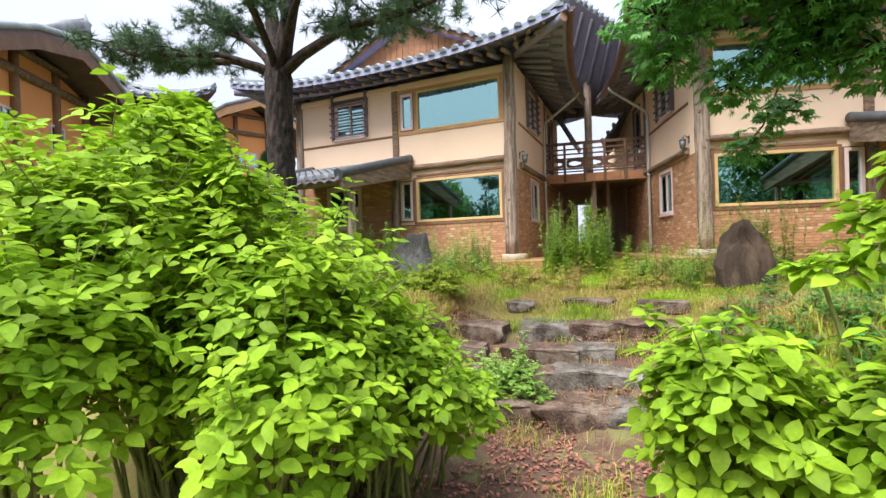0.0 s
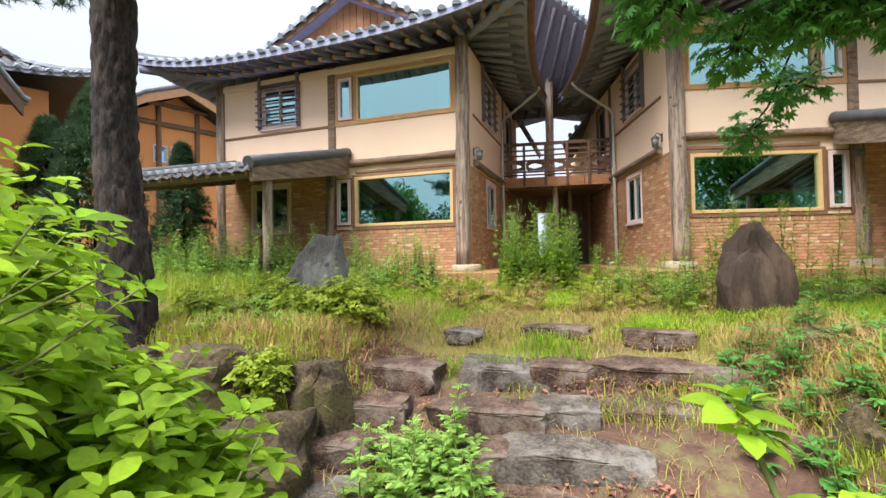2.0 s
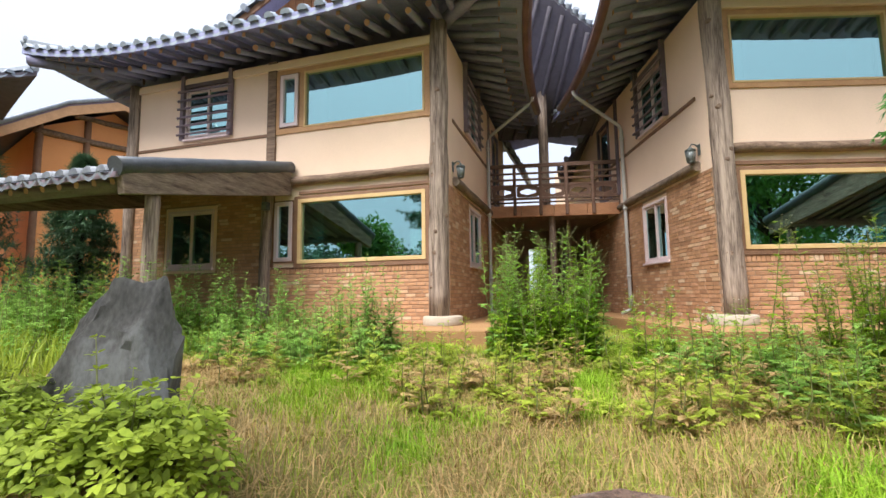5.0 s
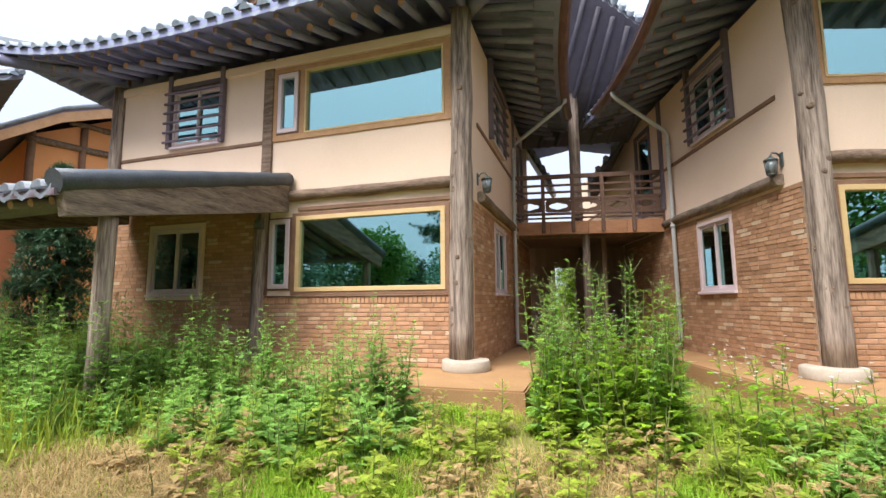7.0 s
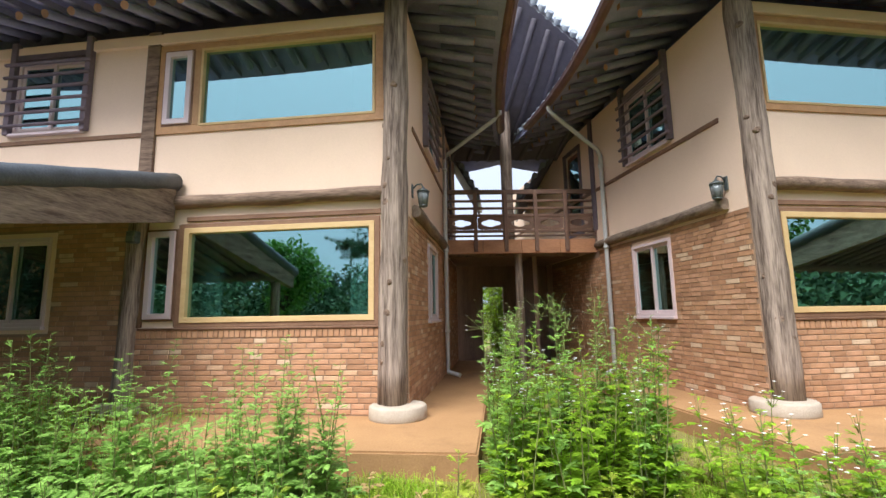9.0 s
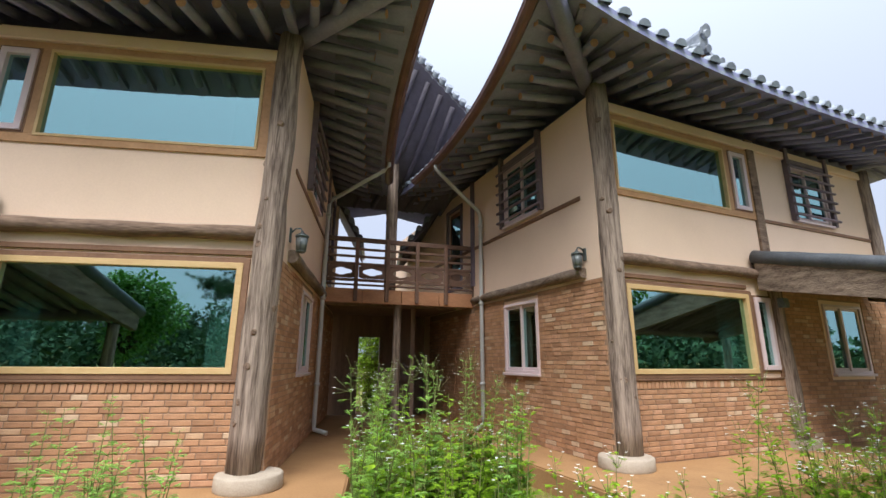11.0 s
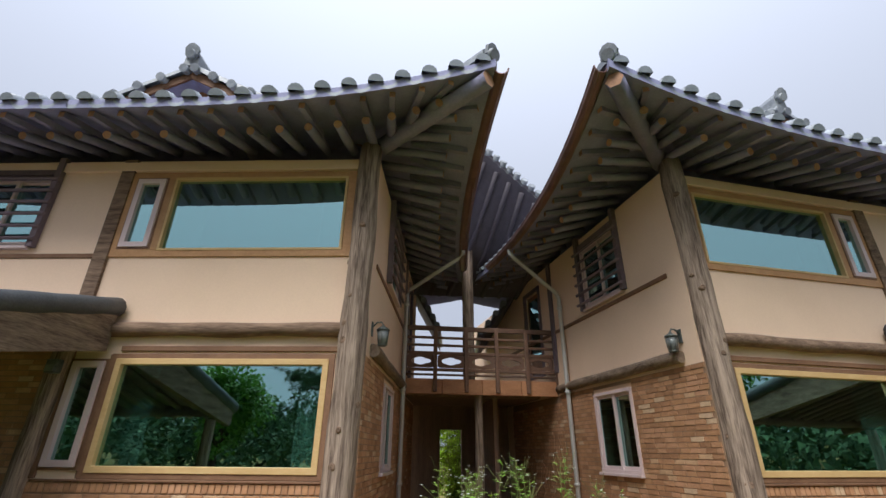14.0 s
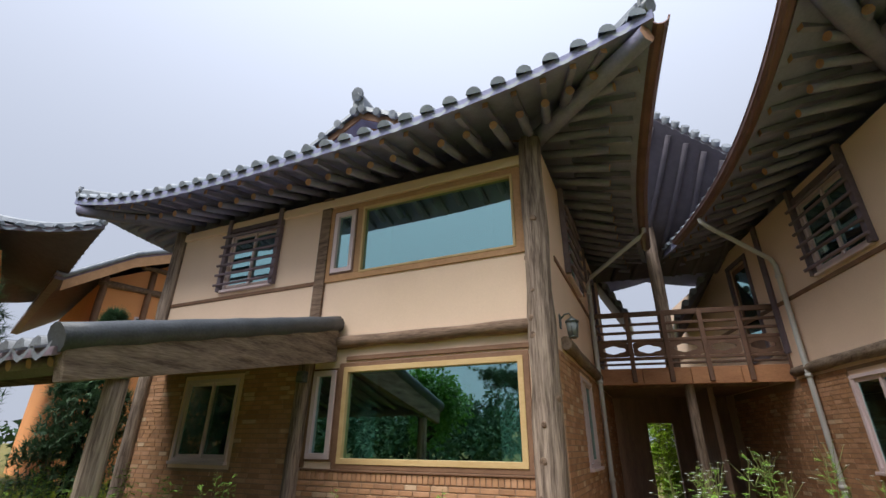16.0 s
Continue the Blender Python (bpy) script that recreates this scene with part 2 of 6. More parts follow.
SHEET = mat("black plastic sheet", (0.03, 0.03, 0.033), (0.02, 0.02, 0.02), rough=0.35, scale=5, bump=0.3)
CURTAIN = mat("pale curtain", (0.62, 0.72, 0.68), rough=0.9, scale=4, bump=0.1)
ROOM = mat("room plaster coloured dark", (0.22, 0.2, 0.17), rough=0.95, scale=2)
GLASS = glass_mat("coated teal glass", (0.50, 0.78, 0.77), 0.58, (0.38, 0.60, 0.56))
FARGREEN = mat("far wood", (0.06, 0.12, 0.045), (0.03, 0.07, 0.03), rough=0.9, scale=0.4, fine=3, bump=0.0, var=0.3)


# ---- making ----
def part(name, bm, material, parent=None, label="", kind=""):
    me = bpy.data.meshes.new(name)
    bmesh.ops.recalc_face_normals(bm, faces=bm.faces)
    bm.to_mesh(me)
    bm.free()
    for m in (material if isinstance(material, (list, tuple)) else [material]):
        me.materials.append(m)
    ob = new(name, me)
    ob.parent = parent
    if parent is None and not kind:
        pass
    return tagged(ob, label, "", "", kind)


def mesh_np(name, verts, faces, material, parent=None, label="", kind="", smooth=False):
    me = bpy.data.meshes.new(name)
    v, f = np.asarray(verts, dtype=np.float32), np.asarray(faces, dtype=np.int32)
    me.vertices.add(len(v))
    me.vertices.foreach_set("co", v.ravel())
    k = f.shape[1]
    me.loops.add(f.size)
    me.loops.foreach_set("vertex_index", f.ravel())
    me.polygons.add(len(f))
    me.polygons.foreach_set("loop_start", np.arange(0, f.size, k, dtype=np.int32))
    me.update(calc_edges=True)
    me.materials.append(material)
    if smooth:
        me.polygons.foreach_set("use_smooth", np.ones(len(f), dtype=bool))
    ob = new(name, me)
    ob.parent = parent
    return tagged(ob, label, "", "", kind)


def thing(name, label, category, group="", kind=""):
    return tagged(new(name), label, category, group, kind)


def ident(a, b, c):
    return Vector((a, b, c))


def box(bm, P, u0, u1, v0, v1, z0, z1, bevel=0.0):
    """A box between plan and height bounds, in the frame P."""
    vs = [bm.verts.new(P(u, v, z)) for z in (z0, z1) for u, v in ((u0, v0), (u1, v0), (u1, v1), (u0, v1))]
    fs = [bm.faces.new([vs[i] for i in q]) for q in ((0, 1, 2, 3), (4, 7, 6, 5), (0, 4, 5, 1), (1, 5, 6, 2), (2, 6, 7, 3), (3, 7, 4, 0))]
    if bevel:
        es = list({e for f in fs for e in f.edges})
        bmesh.ops.bevel(bm, geom=es, offset=bevel, segments=1, affect="EDGES")


def tube(bm, pts, radii, sides=8, wob=0.0, caps=True, flat=1.0):
    """A round bar along pts; wob: unevenness."""
    rings = []
    pts = [Vector(p) for p in pts]
    for i, p in enumerate(pts):
        d = (pts[min(i + 1, len(pts) - 1)] - pts[max(i - 1, 0)]).normalized()
        ref = Vector((0, 0, 1)) if abs(d.z) < 0.9 else Vector((1, 0, 0))
        a = d.cross(ref).normalized()
        b = a.cross(d)
        r = radii[i] if isinstance(radii, (list, tuple)) else radii
        ring = []
        for k in range(sides):
            t = 2 * math.pi * k / sides
            q = r * (1 + wob * (noise.noise(p * 1.7 + Vector((math.cos(t), math.sin(t), 0)) * 1.3) * 2))
            ring.append(bm.verts.new(p + a * math.cos(t) * q + b * math.sin(t) * q * flat))
        rings.append(ring)
    for r0, r1 in zip(rings, rings[1:]):
        for k in range(sides):
            bm.faces.new((r0[k], r0[(k + 1) % sides], r1[(k + 1) % sides], r1[k])).smooth = True
    if caps:
        bm.faces.new(rings[0][::-1])
        bm.faces.new(rings[-1])


def lerp(a, b, t):
    return a + (b - a) * t


def line(p, q, n):
    p, q = Vector(p), Vector(q)
    return [p.lerp(q, i / n) for i in range(n + 1)]


def rock(name, centre, size, material, seed, label, group="", turn=0.0, top=None, sub=4, rough=0.22, shear=0.0, slab=False):
    """A broken stone with flattened faces and crisp broken edges; slab: with a level top."""
    bm = bmesh.new()
    bmesh.ops.create_icosphere(bm, subdivisions=sub, radius=1.0)
    off = Vector((seed * 7.3, seed * 3.1, seed * 1.7))
    c, s = math.cos(radians(turn)), math.sin(radians(turn))
    rnd = random.Random(seed)
    planes = [(Vector((rnd.uniform(-1, 1), rnd.uniform(-1, 1), rnd.uniform(-0.6, 1))).normalized(), rnd.uniform(0.60, 0.82)) for _ in range(14)]
    if slab:
        planes = [(n_, d_ + 0.16) for n_, d_ in planes[:7]]
    for v in bm.verts:
        d = v.co.normalized()
        p = Vector([math.copysign(abs(x) ** 0.55, x) for x in d])
        p = p / max(abs(p.x), abs(p.y), abs(p.z)) * 0.93
        for nrm, dist in planes:
            over = p.dot(nrm) - dist * 1.25
            if over > 0:
                p -= nrm * over
        if slab and p.z > 0.45:
            p.z = 0.45 + (p.z - 0.45) * 0.3
        p *= 1 + rough * (noise.noise(d * 1.6 + off) * 0.7 + noise.noise(d * 3.2 + off) * 0.3)
        q = Vector((p.x * size[0], p.y * size[1], p.z * size[2]))
        if top is not None:
            q.x, q.y = q.x * lerp(1, top, max(0, p.z)), q.y * lerp(1, top, max(0, p.z))
        k = 0.55 if slab else 1.0
        # bedding layers and chipped faces
        q += d * (0.045 * k * noise.noise(q * 4.5 + off) + 0.010 * k * abs(noise.noise(Vector((q.x * 6, q.y * 6, q.z * 22)) + off)) + 0.030 * k * abs(noise.noise(q * 9 + off)) + 0.012 * noise.noise(q * 26 + off))
        q.x += shear * max(0.0, p.z) * size[0]
        v.co = Vector((q.x * c - q.y * s, q.x * s + q.y * c, q.z))
    bm.normal_update()
    for f in bm.faces:
        f.smooth = True
    for e in bm.edges:
        if e.calc_face_angle(0.0) > 0.42:
            e.smooth = False
    ob = part(name, bm, material)
    ob.location = centre
    return tagged(ob, label, name.split("_")[-1] if "_" in name else name, group)


# ---- ground ----
def sstep(a, b, x):
    t = max(0.0, min(1.0, (x - a) / (b - a)))
    return t * t * (3 - 2 * t)


def height(x, y):
    """The garden: a lower path, a flight of steps between boulders, a gently rising lawn up to the houses."""
    stairs = -0.22 + 0.20 * sstep(3.95, 4.25, y) + 0.16 * sstep(4.5, 4.75, y) + 0.15 * sstep(4.85, 5.1, y) + 0.16 * sstep(5.4, 5.7, y) + 0.20 * sstep(5.85, 6.3, y)
    bank = -0.22 + 1.05 * sstep(3.8, 5.0, y)
    side = sstep(-1.3, -2.1, x) if x < 0 else sstep(1.2, 2.1, x) * 0.85
    z = lerp(stairs + 0.23 * sstep(6.4, 10.4, y), bank + 0.06 * sstep(6.4, 10.4, y), side)
    z += 0.45 * sstep(-4.0, -13.0, x) * sstep(5, 10, y)
    z += 5.5 * sstep(24, 80, math.hypot(x, y - 4)) * sstep(2, -16, y)
    z += 0.05 * noise.noise(Vector((x * 0.5, y * 0.5, 0))) + 0.02 * noise.noise(Vector((x * 2, y * 2, 3)))
    return z


def ground():
    xs = np.concatenate([np.linspace(-900, -100, 4), np.linspace(-85, -36, 6), np.linspace(-30, -8, 23), np.arange(-7.5, 6.01, 0.25), np.linspace(7, 30, 20), np.linspace(40, 90, 6), np.linspace(120, 900, 4)])
    ys = np.concatenate([np.linspace(-900, -100, 4), np.linspace(-85, -36, 6), np.linspace(-30, -3, 20), np.arange(-2.5, 12.01, 0.25), np.linspace(13, 40, 20), np.linspace(60, 900, 6)])
    verts = [(x, y, height(x, y)) for y in ys for x in xs]
    n = len(xs)
    faces = [(j * n + i, j * n + i + 1, (j + 1) * n + i + 1, (j + 1) * n + i) for j in range(len(ys) - 1) for i in range(n - 1)]
    ob = mesh_np("ground", verts, faces, TURF, kind="structure", smooth=True)
    ob.data.materials.append(SOIL)
    idx = [1 if (-1.9 < verts[f[0]][0] < 1.7 and 0.5 < verts[f[0]][1] < 6.0) else 0 for f in faces]
    ob.data.polygons.foreach_set("material_index", np.array(idx, dtype=np.int32))
    tagged(ob, "rough lawn and littered soil rising to the houses", "ground")


ground()


# ---- houses ----
Z0 = 1.12       # porch level
EAVE = 6.57
WIDE, DEEP = 7.45, 6.6
WALLTOP = 6.48


class House:
    """A plan frame: u runs along the front from the inner corner, v goes into the house."""

    def __init__(self, x, y, turn, sign):
        self.o, self.sign = Vector((x, y, 0)), sign
        self.c, self.s, self.turn = math.cos(radians(turn)), math.sin(radians(turn)), turn

    def __call__(self, u, v, z):
        u *= self.sign
        return Vector((self.o.x + u * self.c - v * self.s, self.o.y + u * self.s + v * self.c, z))

    def side(self):
        """The same for the inner side wall: a runs back along the wall, b goes into the house."""
        return lambda a, b, z: self(b, a, z)


def wall(name, F, length, z0, z1, thick, holes, material, parent, label=""):
    """A wall with rectangular openings that go through it; holes: (a0, a1, z0, z1)."""
    bm = bmesh.new()
    ca = sorted({0.0, length, *[h[0] for h in holes], *[h[1] for h in holes]})
    cz = sorted({z0, z1, *[h[2] for h in holes], *[h[3] for h in holes]})
    vs = {}

    def vert(i, k, b):
        if (i, k, b) not in vs:
            vs[i, k, b] = bm.verts.new(F(ca[i], b * thick, cz[k]))
        return vs[i, k, b]

    def solid(i, k):
        if not (0 <= i < len(ca) - 1 and 0 <= k < len(cz) - 1):
            return False
        a, z = (ca[i] + ca[i + 1]) / 2, (cz[k] + cz[k + 1]) / 2
        return not any(h[0] < a < h[1] and h[2] < z < h[3] for h in holes)

    for i in range(len(ca) - 1):
        for k in range(len(cz) - 1):
            if not solid(i, k):
                continue
            for b in (0, 1):
                bm.faces.new([vert(i, k, b), vert(i + 1, k, b), vert(i + 1, k + 1, b), vert(i, k + 1, b)])
            for di, dk, e in ((-1, 0, ((i, k), (i, k + 1))), (1, 0, ((i + 1, k), (i + 1, k + 1))), (0, -1, ((i, k), (i + 1, k))), (0, 1, ((i, k + 1), (i + 1, k + 1)))):
                if not solid(i + di, k + dk):
                    bm.faces.new([vert(*e[0], 0), vert(*e[1], 0), vert(*e[1], 1), vert(*e[0], 1)])
    return part(name, bm, material, parent, label)


def unit_brick(name, l, d, h):
    bm = bmesh.new()
    box(bm, ident, -l / 2, l / 2, -d / 2, d / 2, -h / 2, h / 2, bevel=0.004)
    me = bpy.data.meshes.new(name)
    bmesh.ops.recalc_face_normals(bm, faces=bm.faces)
    bm.to_mesh(me)
    bm.free()
    me.materials.append(BRICK)
    return me


COURSE = 0.067


def brickwork(F, a0, a1, z0, z1, holes, proud, rng):
    """Places of thin bricks in running courses: centre a, z, length."""
    out, z, row = [], z0 + COURSE / 2, 0
    while z < z1 - 0.02:
        a = a0 - (0.0, 0.13, 0.06, 0.19)[row % 4]
        while a < a1:
            ln = rng.choice((0.19, 0.23, 0.23, 0.27, 0.17))
            s, e = max(a, a0), min(a + ln, a1)
            for h in holes:
                if h[2] - 0.02 < z < h[3] + 0.02:
                    if s < h[0] < e:
                        e = h[0]
                    elif s < h[1] < e:
                        s = h[1]
                    elif s >= h[0] and e <= h[1]:
                        s = e
            if e - s > 0.05:
                out.append(((s + e) / 2, z, e - s - 0.012))
            a += ln
        z += COURSE
        row += 1
    return out


def joined_bricks(name, F, places, parent, proud=0.012, h=COURSE - 0.012, label=""):
    bm = bmesh.new()
    for a, z, ln in places:
        j = 0.003 * math.sin(a * 91 + z * 57)
        box(bm, F, a - ln / 2, a + ln / 2, -proud + j, 0.02, z - h / 2, z + h / 2)
    return part(name, bm, BRICK, parent, label, "stuff")


def pane_box(name, F, a0, a1, b, z0, z1, parent):
    bm = bmesh.new()
    box(bm, F, a0, a1, b, b + 0.006, z0, z1)
    ob = part(name, bm, GLASS, parent)
    ob.visible_shadow = False
    return ob


def frame_mesh(F, a0, a1, z0, z1, w, b0, b1):
    """One mitred rectangular frame."""
    bm = bmesh.new()
    loops = []
    for d in (b0, b1):
        for i in (0.0, w):
            loops.append([bm.verts.new(F(a, d, z)) for a, z in ((a0 + i, z0 + i), (a1 - i, z0 + i), (a1 - i, z1 - i), (a0 + i, z1 - i))])
    fo, fi, bo, bi = loops
    for k in range(4):
        m = (k + 1) % 4
        for p, q in ((fo, fi), (fi, bi), (bi, bo), (bo, fo)):
            bm.faces.new((p[k], p[m], q[m], q[k]))
    bmesh.ops.bevel(bm, geom=list(bm.edges), offset=0.004, segments=1, affect="EDGES")
    bmesh.ops.recalc_face_normals(bm, faces=list(bm.faces))
    return bm


def picture_window(F, a0, a1, z0, z1, house, rim=0.072, cased=True):
    w = part("picture_window", frame_mesh(F, a0, a1, z0, z1, rim, -0.035, 0.10), PINEWOOD, house, "large fixed window in a yellow pine frame")
    if cased:
        part("casing", frame_mesh(F, a0 - 0.07, a1 + 0.07, z0 - 0.06, z1 + 0.06, 0.08, -0.022, 0.02), REDWOOD, w, "brown timber casing")
    pane_box("pane", F, a0 + rim - 0.006, a1 - rim + 0.006, 0.03, z0 + rim - 0.006, z1 - rim + 0.006, w)
    return w


def casement(F, a0, a1, z0, z1, house):
    w = part("casement_window", frame_mesh(F, a0, a1, z0, z1, 0.03, -0.03, 0.09), REDWOOD, house, "narrow casement window with a pinkish plastic sash")
    part("sash", frame_mesh(F, a0 + 0.03, a1 - 0.03, z0 + 0.03, z1 - 0.03, 0.075, -0.055, 0.05), PVC, w, "pinkish white plastic sash")
    pane_box("pane", F, a0 + 0.10, a1 - 0.10, 0.0, z0 + 0.10, z1 - 0.10, w)


def sliding(F, a0, a1, z0, z1, house, trim, bars=0):
    w = part("sliding_window", frame_mesh(F, a0, a1, z0, z1, 0.05, -0.03, 0.10), PVC if bars or trim is None else trim, house,
             "two-leaf sliding window with timber bars" if bars else "two-leaf sliding window in a brick wall")
    mid = (a0 + a1) / 2
    for k, (s, e) in enumerate(((a0 + 0.05, mid + 0.03), (mid - 0.03, a1 - 0.05))):
        b = 0.0 if k else 0.035
        sh = part("sash", frame_mesh(F, s, e, z0 + 0.05, z1 - 0.05, 0.05, b, b + 0.032), PVC, w)
        pane_box("pane", F, s + 0.045, e - 0.045, b + 0.014, z0 + 0.095, z1 - 0.095, sh)
    bm = bmesh.new()
    box(bm, F, a0 - 0.03, a1 + 0.03, -0.075, 0.0, z0 - 0.045, z0, 0.006)
    part("sill", bm, PVC, w)
    if bars:
        bm = bmesh.new()
        for a in (a0 - 0.055, a1 + 0.055):
            box(bm, F, a - 0.045, a + 0.045, -0.09, -0.002, z0 - 0.02, z1 + 0.30, 0.006)
        box(bm, F, a0 - 0.01, a1 + 0.01, -0.06, -0.004, z1 + 0.02, z1 + 0.11, 0.006)
        part("bar_post", bm, DARKWOOD, w, "dark timber jambs")
        for i in range(bars):
            z = lerp(z0 + 0.09, z1 - 0.08, i / (bars - 1))
            bm = bmesh.new()
            tube(bm, line(F(a0 - 0.13, -0.115, z), F(a1 + 0.13, -0.115, z + 0.01 * math.sin(i * 3)), 4), 0.026, 7, 0.12)
            part("bar", bm, DARKWOOD, w)


def lantern(F, a, z, house):
    """A carriage lamp on a scrolled bracket, on the side wall."""
    base = thing("wall_lantern", "verdigris iron carriage lantern with milky panes on the wall", "wall lamp", "wall lanterns")
    base.location = F(a, 0, z)
    o = F(a, 0, z)
    G = lambda x, y, w: F(a + x, y, z + w) - o
    bm = bmesh.new()
    box(bm, G, -0.035, 0.035, -0.02, -0.001, -0.02, 0.17, 0.005)
    part("wall_plate", bm, IRON, base)
    bm = bmesh.new()
    tube(bm, [G(0, -0.02, 0.11), G(0, -0.07, 0.165), G(0, -0.13, 0.17), G(0, -0.155, 0.125)], 0.011, 6)
    part("bracket", bm, IRON, base)
    bm = bmesh.new()
    tube(bm, [G(0, -0.155, 0.135), G(0, -0.155, 0.105), G(0, -0.155, 0.075), G(0, -0.155, 0.055)], [0.012, 0.03, 0.085, 0.09], 8)
    part("cap", bm, IRON, base)
    bm = bmesh.new()
    tube(bm, [G(0, -0.155, 0.055), G(0, -0.155, -0.13)], [0.075, 0.055], 8)
    part("lamp_glass", bm, FROST, base, "milky glass panes")
    bm = bmesh.new()
    for k in range(6):
        t = math.pi * k / 3
        tube(bm, [G(0.078 * math.cos(t), -0.155 + 0.078 * math.sin(t), 0.055), G(0.058 * math.cos(t), -0.155 + 0.058 * math.sin(t), -0.135)], 0.006, 4)
    tube(bm, [G(0, -0.155, -0.13), G(0, -0.155, -0.15)], [0.066, 0.05], 8)
    part("cage", bm, IRON, base)


def roof(H, house, W=WIDE, D=DEEP, eave=EAVE, ov=(1.22, 1.2), gable=0.95, inner_only=True, tilespace=0.31, corner=0.48, rafters=True, deck=None):
    """A hip-and-gable roof of clay tiles with swept eaves and the gable to the front."""
    def plan(a, b):
        ou = ov[1] + 0.43 * abs(2 * b - 1) ** 2.2
        ovv = ov[0] + 0.10 * abs(2 * a - 1) ** 3
        return lerp(-ou, W + ou, a), lerp(-ovv, D + ovv, b)

    def rise(d):
        return 0.39 * d + 0.017 * d * d

    TW, TD = W + 2 * ov[1], D + 2 * ov[0]

    def up(a, b, hip):
        du, dv = min(a, 1 - a) * TW, min(b, 1 - b) * TD
        d = min(du, dv) if hip else du
        return eave + rise(d) + corner * abs(2 * a - 1) ** 3 * abs(2 * b - 1) ** 2.2

    def at(a, b, hip=True, dz=0.0):
        u, v = plan(a, b)
        return H(u, v, up(a, b, hip) + dz)

    bg = (gable + ov[0]) / TD
    bed = bmesh.new()
    for lo, hi, hip in ((0, bg, True), (bg - 0.03, 1 - bg + 0.03, False), (1 - bg, 1, True)):
        nb = 8 if hip else 10
        for dz in (0, -0.13):
            g = [[bed.verts.new(at(i / 40, lerp(lo, hi, j / nb), hip, dz)) for i in range(41)] for j in range(nb + 1)]
            for j in range(nb):
                for i in range(40):
                    bed.faces.new((g[j][i], g[j][i + 1], g[j + 1][i + 1], g[j + 1][i]))
            if dz == 0:
                top = g
        for i in range(40):
            for j in (0, nb):
                bed.faces.new((top[j][i], top[j][i + 1], g[j][i + 1], g[j][i]))
        for j in range(nb):
            for i in (0, 40):
                bed.faces.new((top[j][i], top[j + 1][i], g[j + 1][i], g[j][i]))
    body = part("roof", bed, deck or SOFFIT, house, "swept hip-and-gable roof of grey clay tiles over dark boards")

    # cover tiles in rows down the slopes, each overlapping the one below, with round end tiles and drip tiles at the eave
    tiles, ends = bmesh.new(), bmesh.new()

    def row(fn, length):
        n = max(1, int(length / 0.30))
        pts = [fn(k / n) for k in range(n + 1)]
        for k in range(n):
            p, q = pts[k], pts[k + 1]
            d = (q - p).normalized()
            a = d.cross(Vector((0, 0, 1))).normalized()
            up_ = a.cross(d)
            q = q + d * 0.03
            rings = []
            for c, r in ((p, 0.098), (q, 0.076)):
                rings.append([tiles.verts.new(c + a * r * math.cos(t) + up_ * r * 1.05 * math.sin(t)) for t in (0.0, 0.8, 1.57, 2.34, 3.14)])
            for i in range(4):
                tiles.faces.new((rings[0][i], rings[0][i + 1], rings[1][i + 1], rings[1][i])).smooth = True
            if k == 0:
                # the lowest cover tile ends in a shallow arched lip
                c0 = p - d * 0.05
                arc = np.linspace(0, math.pi, 7)
                f0 = [ends.verts.new(c0 + a * 0.098 * math.cos(t) + up_ * 0.092 * math.sin(t)) for t in arc]
                g0 = [ends.verts.new(c0 + a * 0.072 * math.cos(t) + up_ * (0.058 * math.sin(t) - 0.004)) for t in arc]
                f1 = [ends.verts.new(c0 + d * 0.14 + a * 0.104 * math.cos(t) + up_ * 0.112 * math.sin(t)) for t in arc]
                for i in range(6):
                    ends.faces.new((f0[i], f0[i + 1], f1[i + 1], f1[i])).smooth = True
                    ends.faces.new((f0[i], f0[i + 1], g0[i + 1], g0[i]))
                ends.faces.new(g0)
        return pts[0]

    def drips(edge):
        """The sagging drip tiles between the rows along one eave."""
        for p, q in zip(edge, edge[1:]):
            across = q - p
            mid = (p + q) / 2
            if across.length > 0.6:
                continue
            pts = [p.lerp(q, t) + Vector((0, 0, -0.095 * math.sin(math.pi * t) + 0.012)) for t in np.linspace(0, 1, 6)]
            lo = [x + Vector((0, 0, -0.025 - 0.035 * math.sin(math.pi * t))) for x, t in zip(pts, np.linspace(0, 1, 6))]
            up_ = [ends.verts.new(x) for x in pts]
            dn = [ends.verts.new(x) for x in lo]
            for i in range(5):
                ends.faces.new((up_[i], up_[i + 1], dn[i + 1], dn[i]))

    nf = int(TW / tilespace)
    for b_at in (0, 1):
        edge = []
        for k in range(nf + 1):
            a = (k + 0.5) / (nf + 1)
            reach = min(bg, min(a, 1 - a) * TW / TD)
            edge.append(row(lambda t: at(a, abs(b_at - reach * t)), max(0.3, reach * TD)))
        drips(edge)
    ns = int(TD / tilespace)
    for a_at in (0, 1):
        edge = []
        for k in range(ns + 1):
            b = (k + 0.5) / (ns + 1)
            mid = bg <= b <= 1 - bg
            reach = 0.5 if mid else min(0.5, min(b, 1 - b) * TD / TW)
            edge.append(row(lambda t: at(abs(a_at - reach * t), b, not mid), max(0.3, reach * TW)))
        drips(edge)
    part("cover_tiles", tiles, TILE, body, "", "stuff")
    part("eave_tiles", ends, TILEPALE, body, "pale round end tiles", "stuff")

